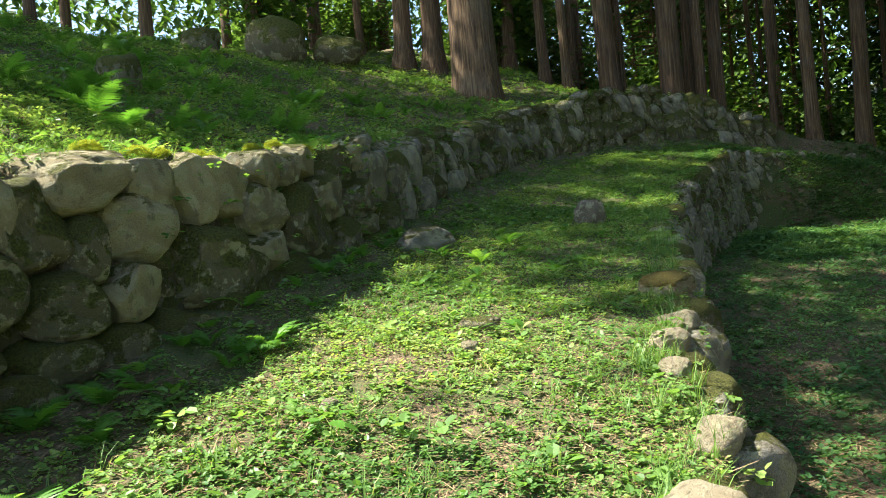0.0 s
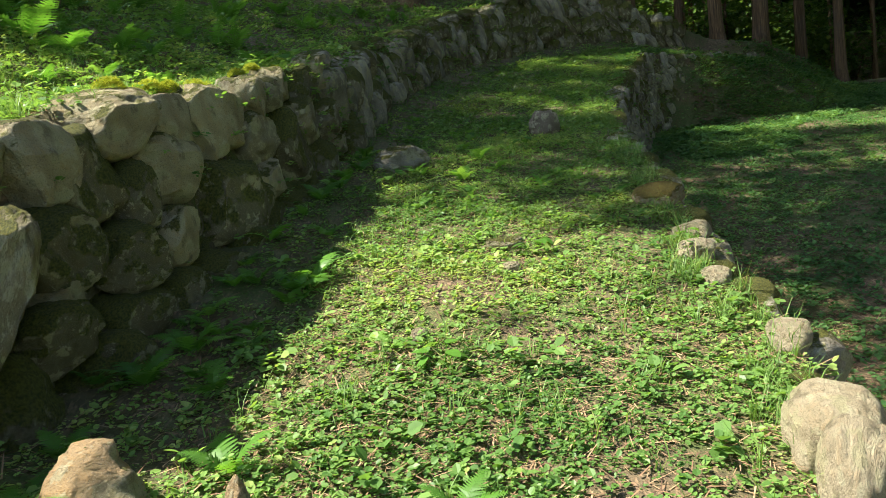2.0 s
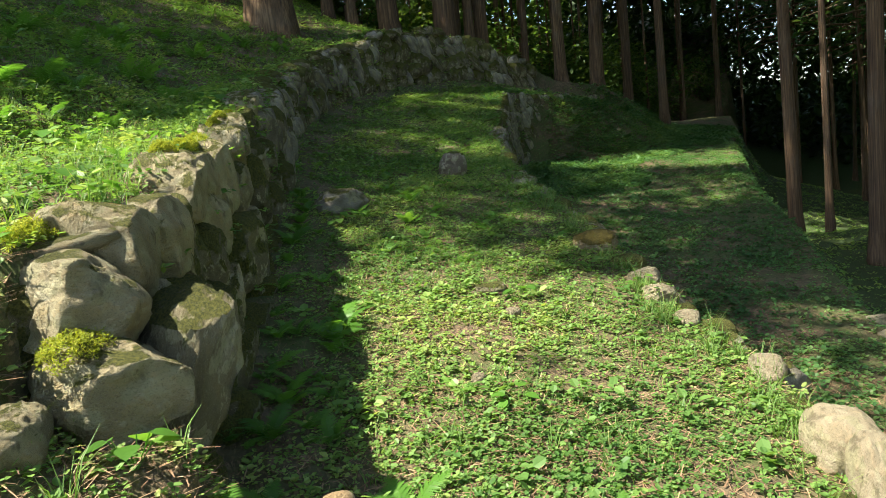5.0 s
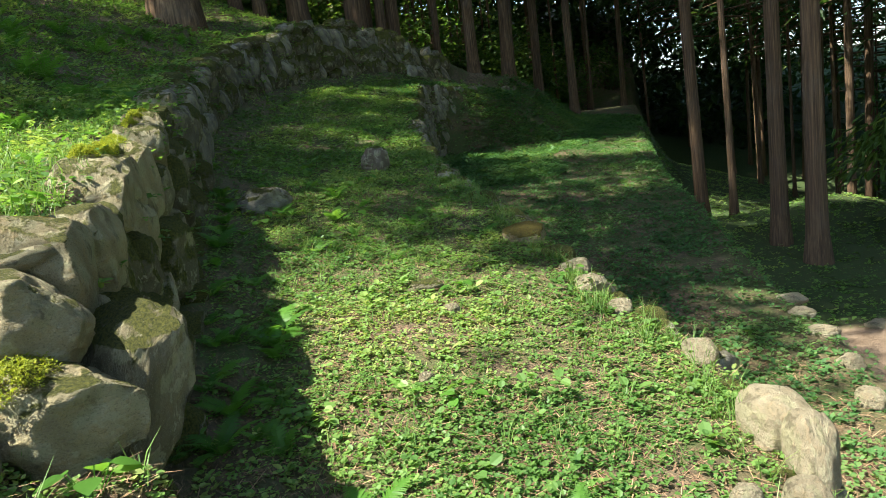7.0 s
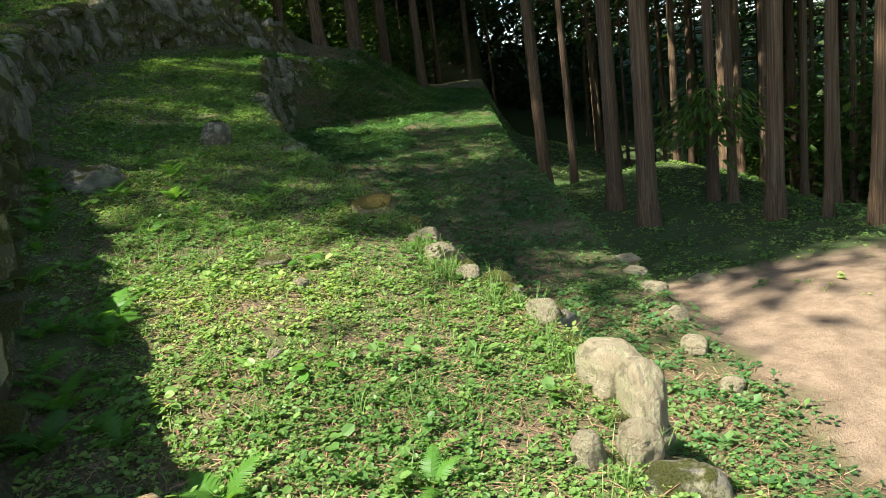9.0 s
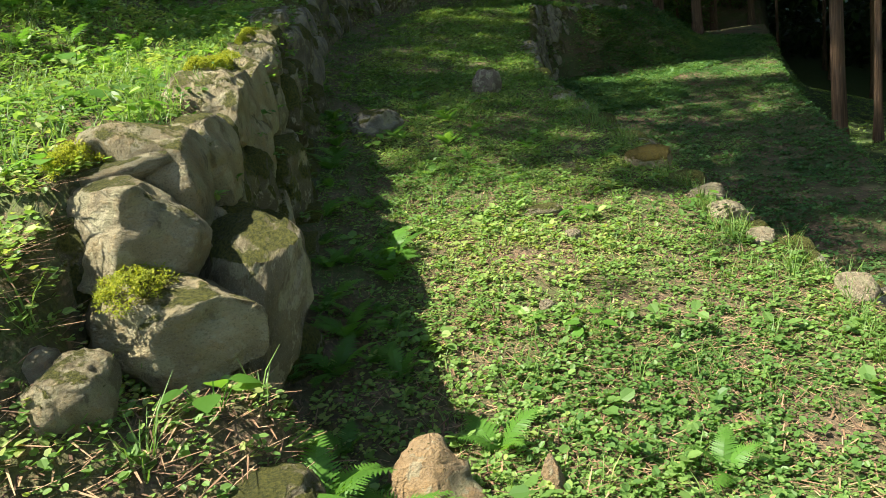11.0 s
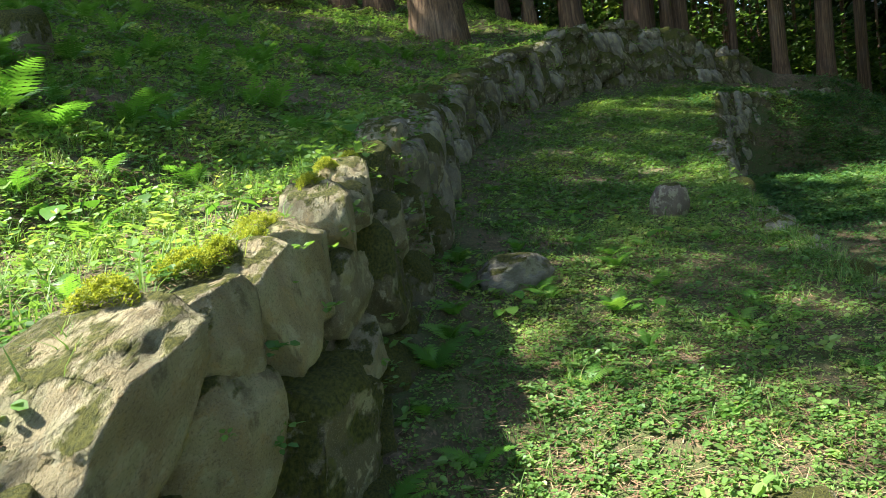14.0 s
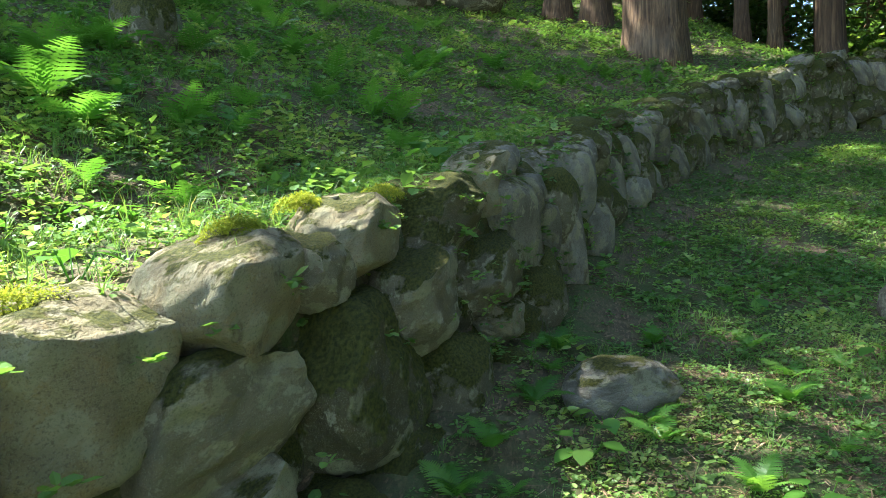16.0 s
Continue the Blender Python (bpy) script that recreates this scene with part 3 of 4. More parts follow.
# dark mossy skin on this grey boulder stands in for the tree shade
loose("boulder", "huge weathered grey boulder on the wooded slope", -4.0, 19.6, 1.7, 1.5, 1.6, FAR_MOSSY[2], .3, 20, 20)
loose("boulder", "broad brown boulder on the wooded slope", -2.4, 19.8, 1.5, 1.3, 1.0, FAR_MOSSY[4], .25, -10)
loose("boulder", "dark mossy boulder in the undergrowth", -4.3, 10.2, .6, .6, .75, FAR_MOSSY[5], .3, 40)
loose("boulder", "low dark boulder in the undergrowth", -5.3, 17.5, 1.0, .9, .8, FAR_MOSSY[0], .3, 40)


# ---- cedars ----
def trunk_mesh(seed, tall, radius, flare=.7):
    r = random.Random(seed)
    rings, sides = 14, 16
    verts, faces = [], []
    bend = [(r.uniform(-.1, .1), r.uniform(-.1, .1)) for _ in range(3)]
    for k in range(rings):
        u = (k / (rings - 1)) ** 1.7
        z = u * (tall + .5) - .5
        rad = radius * (1 - .82 * max(0, u)) * (1 + flare * math.exp(-max(0, z + .3) / .45))
        cx = bend[0][0] * math.sin(u * 3) + bend[1][0] * math.sin(u * 7)
        cy = bend[0][1] * math.sin(u * 3) + bend[1][1] * math.sin(u * 7)
        for j in range(sides):
            a = j / sides * math.tau
            lobed = 1 + (.10 * math.sin(a * 5 + seed) + .05 * math.sin(a * 9 + seed * 2)) * (.35 + .9 * math.exp(-max(0, z) / .6))
            verts.append((cx + math.cos(a) * rad * lobed, cy + math.sin(a) * rad * lobed, z))
    for k in range(rings - 1):
        for j in range(sides):
            a, b = k * sides + j, k * sides + (j + 1) % sides
            faces.append((a, b, b + sides, a + sides))
    return raw_mesh("trunk", verts, faces, M_BARK, True)


def crown_meshes(seed, tall, low, reach, limbs, per_limb):
    """Limbs, and drooping sprays of needles along them."""
    r = np.random.default_rng(seed)
    lv, lf, base, head, tilt, size, tone = [], [], [], [], [], [], []
    for k in range(limbs):
        u = (k + r.uniform(0, 1)) / limbs
        z = low + (tall - low) * u ** .9
        length = reach * (1 - u) ** .75 * r.uniform(.65, 1.15) + .35
        a = k * 2.399 + r.uniform(-.5, .5)
        d = np.array([math.cos(a), math.sin(a), 0])
        droop = r.uniform(.1, .4)
        pts = [np.array([0, 0, z]) + d * length * t + np.array([0, 0, -droop * length * t * t + .12 * length * t]) for t in (0, .5, 1)]
        side = np.array([-d[1], d[0], 0])
        for i, (p, w) in enumerate(zip(pts, (.035, .022, .006))):
            w = w * (.5 + length / 3)
            lv += [p + side * w, p - side * w * .5 + np.array([0, 0, w]), p - side * w * .5 - np.array([0, 0, w])]
        o = k * 9
        for i in (0, 3):
            lf += [(o + i + j, o + i + (j + 1) % 3, o + i + 3 + (j + 1) % 3, o + i + 3 + j) for j in range(3)]
        t = r.uniform(.22, 1.05, per_limb)
        spread = length * .30 * (1.1 - t * .6)
        at = pts[0] + d * (length * t)[:, None] + np.stack([np.zeros(per_limb)] * 2 + [-droop * length * t * t + .12 * length * t], -1)
        at = at + side * r.normal(0, 1, per_limb)[:, None] * spread[:, None] + np.array([0, 0, 1.0]) * r.normal(-.10, .16, per_limb)[:, None]
        base.append(at)
        head.append(a + r.normal(0, .8, per_limb))
        tilt.append(r.normal(-.35, .45, per_limb))
        size.append(r.uniform(.26, .58, per_limb))
        tone.append(np.clip(r.normal(.45, .22, per_limb) + .2 * r.uniform(-1, 1), 0, 1))
    limb = raw_mesh("bough", lv, lf, M_BARK, True)
    crown = leaf_cloud("crown", np.concatenate(base), np.concatenate(head), np.concatenate(tilt), np.concatenate(size), np.concatenate(tone), M_CEDAR, SPRAY * (1, 1.3, 1))
    return limb, crown


CEDARS = []
for n, (tall, low) in enumerate([(25, 8.5), (23, 6.5), (27, 10.5), (29, 15)]):
    CEDARS.append((trunk_mesh(n + 1, tall, .26), *crown_meshes(n + 20, tall, low, 2.9 if n < 3 else 3.6, 80, 17 if n < 3 else 46)))
for n, (tall, low) in enumerate([(24, 7.5), (26, 9.5)]):
    CEDARS.append((trunk_mesh(n + 5, tall, .26), *crown_meshes(n + 30, tall, low, 3.4, 80, 24)))
TREES = "cedars of the plantation"


def cedar(x, y, radius, kind, turn, label="tall straight cedar with reddish-brown fibrous bark", lean=0.0, scale=1.0):
    trunk, limb, crown = CEDARS[kind]
    tree = thing("cedar_tree", label, "tree", Matrix.Translation((x, y, height(x, y) - .05)) @ Matrix.Rotation(radians(turn), 4, "Z") @ Matrix.Rotation(radians(lean), 4, "X"), TREES)
    wide = Matrix.Diagonal((radius / .26, radius / .26, scale, 1))
    part("trunk", trunk, tree, at=wide)
    tagged(part("bough", limb, tree, at=Matrix.Diagonal((1, 1, scale, 1))), kind="stuff")
    tagged(part("crown", crown, tree, at=Matrix.Diagonal((1, 1, scale, 1))), kind="stuff")
    return tree


grow = random.Random(11)
STANDING = []


def plant(x, y, radius, label="tall straight cedar with reddish-brown fibrous bark", lean=None):
    STANDING.append((x, y))
    return cedar(x, y, radius, grow.choice((4, 5)) if x > 13 and y < 34 and not 16 < y < 24.5 else grow.choice((2, 3, 3)) if 16 < y < 24.5 and x < 14 else grow.randrange(3), grow.uniform(0, 360), label, grow.uniform(-1.2, 1.2) if lean is None else lean, grow.uniform(.9, 1.1))


BIG_TRUNK = trunk_mesh(9, 27, .60, .22)
big = plant(1.15, 18.4, .26, "massive old cedar with a flared base above the wall", 0)
big.children[0].data = BIG_TRUNK
for x, y, radius in [(-.72, 21.5, .27), (.15, 21.3, .31), (-2.1, 23.0, .13), (3.4, 21.6, .15), (3.9, 20.8, .13), (4.75, 24.2, .15), (5.1, 24.6, .14), (5.5, 22.3, .32),
                     (6.5, 24.6, .10), (7.3, 22.2, .35), (8.4, 24.0, .19), (8.3, 22.5, .17), (9.0, 23.2, .24), (11.2, 24.2, .13), (11.5, 22.3, .21), (13.5, 23.2, .26), (2.6, 23.5, .2),
                     (-3.6, 24, .22), (-5.2, 22.5, .25), (-4.6, 26, .2), (-1.6, 27, .2), (1.6, 26, .22), (12.4, 26.5, .2), (16.3, 25.2, .2), (15.2, 21.6, .16),
                     (8.36, 7.95, .135), (7.75, 6.85, .15), (9.9, 6.95, .10), (9.95, 6.6, .08), (8.95, 5.35, .13), (8.6, 4.4, .06), (7.9, 3.5, .09), (11.1, 12.1, .15), (10.4, 10.6, .07)]:
    plant(x, y, radius)


# a low leafy bough on one slim trunk by the lower terrace
r = np.random.default_rng(77)
count = 700
at = np.stack([r.normal(0, .42, count), r.normal(0, .42, count), 1.75 + r.normal(0, .26, count)], -1)
at[:, 2] -= .35 * np.hypot(at[:, 0], at[:, 1])
slim = [o for o in scene.objects if o.name.startswith("cedar_tree") and abs(o.location.x - 9.9) < .01 and abs(o.location.y - 6.95) < .01][0]
# leaf colour brighter than the other needles paints the sunlight on this bough
part("low_bough", leaf_cloud("low_bough", at, np.arctan2(at[:, 1], at[:, 0]) + r.normal(0, .5, count), r.normal(-.5, .3, count), r.uniform(.1, .28, count), np.clip(r.normal(.7, .2, count), 0, 1), M_BROAD, SLIM), slim, "drooping needle sprays coloured bright as if sunlit")["kind"] = "stuff"


def roomy(x, y, gap):
    return all((x - a) ** 2 + (y - b) ** 2 > gap ** 2 for a, b in STANDING)


# the plantation ahead and below, and the uphill stand that shades the terraces
for x0, x1, y0, y1, count, gap in [(8.5, 22, 1, 22, 26, 1.6), (12, 36, 0, 34, 70, 1.7), (-6, 26, 26, 42, 34, 2.2), (7, 20, -10, 1, 6, 2.5)]:
    made = tries = 0
    while made < count and tries < 2000:
        tries += 1
        x, y = grow.uniform(x0, x1), grow.uniform(y0, y1)
        if not roomy(x, y, gap) or (y > 1 and float(beside(RIM, np.array([x]), np.array([y]))[0][0]) > -5.0 and y < 30) or (y < 24 and float(beside(DROP, np.array([x]), np.array([y]))[0][0]) > -1.2 and y > 1):
            continue
        plant(x, y, grow.choice((.07, .09, .11, .13, .16)))
        made += 1
SHADE = [(-14.4, 10.8, 1), (-16.4, 12.3, 0), (-17.9, 15.8, 1), (-13.5, 14.3, 0), (-18.9, 20.3, 0), (-14.5, 16.8, 1), (-6.5, 6.6, 3), (-10.3, 9.2, 3), (-15.4, 13.3, 1), (-12.9, 17.3, 2), (-7.5, 19.8, 2), (-16.9, 18.3, 0), (-10.9, 22.3, 1), (-6.9, 25.3, 2),
         (-15.9, 24.3, 1), (-12.4, 16, 0), (-9.9, 8.0, 3), (-5.3, 7.8, 3), (-7.4, 13.8, 3), (-10, -6.2, 0), (-5, -8.2, 1), (0, -9.2, 2), (4, -7.2, 0), (-14, -3.2, 3), (-15.0, 11.6, 1)]
sway = random.Random(31)
for x, y, kind in SHADE:
    STANDING.append((x, y))
    cedar(x, y, .09 if kind == 3 else .17, kind, sway.uniform(0, 360), lean=sway.uniform(-1, 1))
# shortened cedar out of view, added only to cast shade on the slope
cedar(-11.6, 9.6, .12, 1, 40, "unseen short cedar added to shade the slope above the wall", 0, .6)


# ---- undergrowth and far woods ----
def shrub(x, y, size, leaves, seed, label="leafy dark green shrub in the forest undergrowth"):
    r = np.random.default_rng(seed)
    ob = thing("shrub", label, "shrub", Matrix.Translation((x, y, height(x, y))), "undergrowth shrubs")
    sv, sf, tips = [], [], []
    for k in range(9):
        a, out = r.uniform(0, math.tau), r.uniform(.15, .6) * size
        tip = np.array([math.cos(a) * out, math.sin(a) * out, size * r.uniform(.5, 1.25)])
        tips.append(tip)
        o = len(sv)
        for p, w in ((np.array([0, 0, -.1]), .018), (tip * (.4, .4, .55), .012), (tip, .004)):
            sv += [p + (w, 0, 0), p + (-w * .5, w, 0), p + (-w * .5, -w, 0)]
        for i in (0, 3):
            sf += [(o + i + j, o + i + (j + 1) % 3, o + i + 3 + (j + 1) % 3, o + i + 3 + j) for j in range(3)]
    part("stem", raw_mesh("stem", sv, sf, M_BARK), ob)
    tips = np.array(tips)[r.integers(0, 9, leaves)] * r.uniform(.35, 1.1, (leaves, 1)) + r.normal(0, .17 * size, (leaves, 3))
    tips[:, 2] = np.abs(tips[:, 2])
    part("foliage", leaf_cloud("foliage", tips, r.uniform(0, math.tau, leaves), r.normal(-.1, .5, leaves), r.uniform(.08, .18, leaves) * (.6 + size * .35), np.clip(r.normal(.5, .25, leaves), 0, 1), M_BROAD, CHIP), ob)
    return ob


SHRUBS = [shrub(14 + 2 * n, 31, 1.1 + .8 * n, 600 + 350 * n, 60 + n) for n in range(4)]
made = 0
while made < 90:
    x, y = grow.uniform(-7, 34), grow.uniform(2, 40)
    r_d = float(beside(RIM, np.array([x]), np.array([y]))[0][0])
    w_d = float(beside(WALL, np.array([x]), np.array([y]))[0][0])
    if (w_d > 5 and y > 21) or (r_d < -9 and w_d < -2):
        copy_thing(SHRUBS[made % 4], Matrix.Translation((x, y, height(x, y))) @ Matrix.Rotation(grow.uniform(0, 6.28), 4, "Z"))
        made += 1

r = np.random.default_rng(3)
count = 140000
a, far = np.where(r.random(count) < .4, r.uniform(.55, 1.3, count), r.uniform(-.95, 2.5, count)), r.uniform(42, 54, count)
fx, fy = far * np.cos(a) + 2, far * np.sin(a) + 8
fz = land(fx, fy)[0] + r.beta(1.0, 1.6, count) * np.where(a < 1.15, 36, 24)
clump = np.sin(fx * .8 + 3 * np.sin(fz * .35)) * np.sin(fy * .8 + 2 * np.sin(fz * .5 + 1)) > -.5
fx, fy, fz = fx[clump], fy[clump], fz[clump]
# light by colour: brighter leaves ahead as if lit, darker ones aside as canopy shade
for ahead, material in ((a[clump] > 1.0, M_BROAD), (a[clump] <= 1.0, M_CEDAR)):
    at = np.stack([fx, fy, fz], -1)[ahead]
    count = len(at)
    woods = new("far_woods", leaf_cloud("far_woods", at, r.uniform(0, math.tau, count), r.normal(-.3, .6, count), r.uniform(.4, .95, count),
                                        np.clip(r.normal(.45, .28, count), 0, 1), material, SPRAY * (1, 1.9, 1)))
    tagged(woods, "dense far foliage behind the trunks, toned bright as lit or dark as shaded", "foliage", kind="stuff")


# ---- ground cover ----
def scatter(x0, x1, y0, y1, per_m2, keep):
    n = int((x1 - x0) * (y1 - y0) * per_m2)
    x, y = rng.uniform(x0, x1, n), rng.uniform(y0, y1, n)
    z, up, ter, low = land(x, y)
    ok = keep(x, y, up, ter, low) & (rng.random(n) < cover_at(x, y))
    return np.stack([x, y, z], -1)[ok]


def cover_at(x, y):
    """Uneven growth: bare patches and thick ones, none on the trodden dirt or the wall faces."""
    n = .62 + .5 * np.sin(x * 1.9 + 1.7 * np.sin(y * 1.3)) * np.sin(y * 2.3 + np.sin(x * 2.7)) + .25 * np.sin(x * 6.1 + y * 2.2) * np.sin(y * 7.3 - x)
    w, e, rm = beside(WALL, x, y)[0], beside(EDGE, x, y)[0], beside(RIM, x, y)[0]
    ditch = np.exp(-((w + .45) / .4) ** 2) * .7
    dirt_here = ramp(.0, .45, -rm) * ramp(.5, -.3, y - (5.2 - 1.0 * (x - 4.5))) * ramp(-3, -1, y)
    face = ((w > -.26) & (w < .03) & (x > -2.35)) | ((e < .02) & (e > -.18) & (x > .1) & (x < 7.2))
    return np.clip(n + .1, np.where(x < -2.2, .5, .32), 1) * (1 - ditch) * (1 - .96 * dirt_here) * (1 - face)


def weeds(name, label, roots, leaves, low, high, small, large, material=None, shape=LEAF):
    n = len(roots)
    tall = rng.uniform(low, high, n) * rng.uniform(.6, 1.2, n)
    kind = np.clip(.5 + .4 * np.sin(roots[:, 0] * 1.7 + 2) * np.sin(roots[:, 1] * 1.9) + rng.normal(0, .2, n), 0, 1)
    size = rng.uniform(small, large, n) * (.75 + .5 * rng.random(n))
    own = np.repeat(np.arange(n), leaves)
    m = len(own)
    heading = rng.uniform(0, math.tau, m)
    out = rng.uniform(0, .9, m) * size[own]
    base = roots[own] + np.stack([np.cos(heading) * out, np.sin(heading) * out, tall[own] * rng.uniform(.25, 1, m)], -1)
    mesh = leaf_cloud(name, base, heading + rng.normal(0, .4, m), rng.normal(.12, .33, m), size[own] * rng.uniform(.6, 1.15, m),
                      np.clip(kind[own] + rng.normal(0, .1, m), 0, 1), material or M_WEED, shape)
    return tagged(new(name, mesh), label, "weeds", kind="stuff")


near_ter = scatter(-2.4, 2.6, .9, 8.6, 1000, lambda x, y, up, ter, low: (up < .5) & (beside(EDGE, x, y)[0] > -.05))
weeds("creeping_weeds", "tiny creeping leaves between the larger terrace weeds", near_ter, 5, .006, .03, .009, .02, shape=CHIP)
near_ter = scatter(-2.6, 2.9, .6, 9.5, 720, lambda x, y, up, ter, low: (up < .5) & (beside(EDGE, x, y)[0] > -.05))
weeds("terrace_weeds", "bright low broad-leaved weeds covering the sunlit terrace", near_ter, 6, .015, .06, .014, .034)
far_ter = scatter(-1.2, 15, 9.5, 22.5, 360, lambda x, y, up, ter, low: (ter > .12) & (up < .5))
weeds("far_terrace_weeds", "low green weeds and moss on the shaded terrace", far_ter, 5, .015, .08, .03, .065, shape=CHIP)
near_up = scatter(-5.5, -1.0, 1.0, 8.5, 480, lambda x, y, up, ter, low: up > .6)
weeds("upper_weeds", "lush low weeds on the ground above the wall", near_up, 6, .015, .07, .014, .042)
hill = scatter(-11, 4.5, 7.5, 24, 125, lambda x, y, up, ter, low: (up > .8))
weeds("hillside_weeds", "dark undergrowth plants covering the wooded slope", hill, 6, .03, .14, .03, .085, shape=CHIP)
lower_t = scatter(1.2, 15, .5, 20, 230, lambda x, y, up, ter, low: (ter < .4) & (up < .3) & (beside(RIM, x, y)[0] > -.4))
weeds("lower_weeds", "creeping green weeds on the lower terrace", lower_t, 6, .02, .07, .025, .06, M_WEED_SHADED, CHIP)
front = scatter(-4.5, 1.4, .2, 1.9, 170, lambda x, y, up, ter, low: (ter < .5) & (up < .7))
weeds("bank_weeds", "straggling green weeds on the bank before the wall", front, 6, .02, .08, .02, .05)
bank = scatter(-3.6, -1.75, .9, 2.45, 520, lambda x, y, up, ter, low: (up < .97) & ((beside(WALL, x, y)[0] < -.12) | (x < -2.4)))
weeds("rubble_weeds", "small weeds growing over the rubble bank", bank, 6, .015, .08, .012, .034)
bank = scatter(5.8, 18, 13, 25, 210, lambda x, y, up, ter, low: (beside(EDGE, x, y)[0] < .5) & (beside(EDGE, x, y)[0] > -3.2) | (up > .02) & (up < .98) & (x > 8))
weeds("slope_weeds", "rank green growth on the grassy bank", bank, 7, .03, .14, .04, .09, M_WEED_SHADED, CHIP)
n = 4200
x, y = rng.uniform(-3.6, -2.0, n), rng.uniform(1.1, 2.7, n)
ok = (beside(WALL, x, y)[0] < -.15) | (x < -2.42)
slope = np.stack([x, y, land(x, y)[0]], -1)[ok]
weeds("slope_herbs", "low leafy herbs covering the broken bank", slope[::5], 6, .01, .06, .014, .036)
lip = scatter(-3.6, -2.3, 1.8, 2.6, 620, lambda x, y, up, ter, low: (x < -2.42) | (y > 2.55))
lip[:, 2] += .015
weeds("lip_weeds", "low weeds along the lip of the upper bank", lip, 6, .01, .06, .014, .036)
tall_up = scatter(-7, -.2, 3, 15, 12, lambda x, y, up, ter, low: up > .7)
weeds("tall_weeds", "taller leafy weeds standing above the ground cover", tall_up, 9, .08, .26, .03, .065)
tall_ter = scatter(-1.6, 2.2, 1.6, 11, 10, lambda x, y, up, ter, low: (ter > .7))
weeds("terrace_herbs", "taller leafy herbs among the terrace weeds", tall_ter, 9, .05, .14, .035, .065)
forest = scatter(4.5, 28, 1, 30, 34, lambda x, y, up, ter, low: (beside(RIM, x, y)[0] < -.4) & (ter < .2) & (up < .2))
weeds("forest_floor_weeds", "sparse low plants on the shaded forest floor", forest, 6, .02, .05, .035, .075, shape=CHIP)


lawn = scatter(4.5, 14, 1, 13, 55, lambda x, y, up, ter, low: (beside(RIM, x, y)[0] < -.3) & (ter < .2) & (up < .2))
weeds("forest_moss", "short mossy growth on the forest floor", lawn, 5, .0, .03, .02, .045, shape=CHIP)


def wall_growth(line, start, end, per_m, seed, drop):
    """Small plants rooted in the joints of a wall's face."""
    r = random.Random(seed)
    roots = []
    for _ in range(int((end - start) * per_m)):
        s = r.uniform(start, end)
        p, d, top = along(line, s)
        if drop:
            top = height(p.x - d.y * .1, p.y + d.x * .1)
        foot = height(p.x + d.y * .4, p.y - d.x * .4)
        u = r.random()
        out = .06 + .16 * (1 - u)
        roots.append((p.x + d.y * out, p.y - d.x * out, foot + (top - foot) * u))
    return np.array(roots)


weeds("wall_plants", "small ferns and moss plants rooted in the wall joints", np.concatenate([wall_growth(FACE, 5.5, 22, 70, 1, False), wall_growth(FACE, .6, 5.5, 9, 3, False), wall_growth(LOW_FACE, 1, 19, 50, 2, True)]), 9, .0, .05, .02, .05)


def blades(name, label, roots, each, low, high):
    n = len(roots) * each
    own = np.repeat(np.arange(len(roots)), each)
    heading, lean = rng.uniform(0, math.tau, n), rng.uniform(.3, 1.1, n)
    tall = rng.uniform(low, high, n) * np.repeat(rng.uniform(.6, 1.2, len(roots)), each)
    foot = roots[own] + np.stack([rng.normal(0, .018, n), rng.normal(0, .018, n), np.full(n, -.01)], -1)
    d = np.stack([np.cos(heading), np.sin(heading), np.zeros(n)], -1)
    side = np.stack([-d[:, 1], d[:, 0], np.zeros(n)], -1) * rng.uniform(.0016, .0035, n)[:, None]
    rows = []
    for u, w in ((0, 1), (.55, .8), (1, .12)):
        p = foot + d * (tall * np.sin(lean) * u ** 1.6)[:, None] + np.array([0, 0, 1.0]) * (tall * (u - .25 * lean * u * u))[:, None]
        rows += [p - side * w, p + side * w]
    verts = np.stack(rows, 1).reshape(-1, 3)
    faces = (np.array([(0, 1, 3, 2), (2, 3, 5, 4)])[None] + (np.arange(n) * 6)[:, None, None]).reshape(-1, 4)
    return tagged(new(name, raw_mesh(name, verts, faces, M_GRASS, False, np.repeat(np.clip(rng.normal(.5, .25, n), 0, 1), 6))), label, "grass", kind="stuff")


blades("terrace_grass", "thin grass blades growing through the terrace weeds", scatter(-1.5, 2.1, 1.2, 8, 36, lambda x, y, up, ter, low: ter > .6), 8, .04, .14)
blades("far_grass", "short grass on the shaded far terrace", scatter(-1, 11, 8, 20, 90, lambda x, y, up, ter, low: ter > .6), 7, .05, .13)
blades("upper_grass", "thin grass on the ground above the wall", scatter(-5, -.8, 2, 11, 90, lambda x, y, up, ter, low: up > .6), 9, .05, .17)
blades("edge_grass", "longer grass tufts hanging over the terrace edge", scatter(-.2, 3.5, 1.2, 10.5, 90, lambda x, y, up, ter, low: np.abs(beside(EDGE, x, y)[0] - .12) < .16), 14, .07, .2)
blades("bank_grass", "dry grass tufts on the bank before the wall", scatter(-4.5, -1.9, .2, 2.3, 60, lambda x, y, up, ter, low: up < .95), 12, .06, .2)


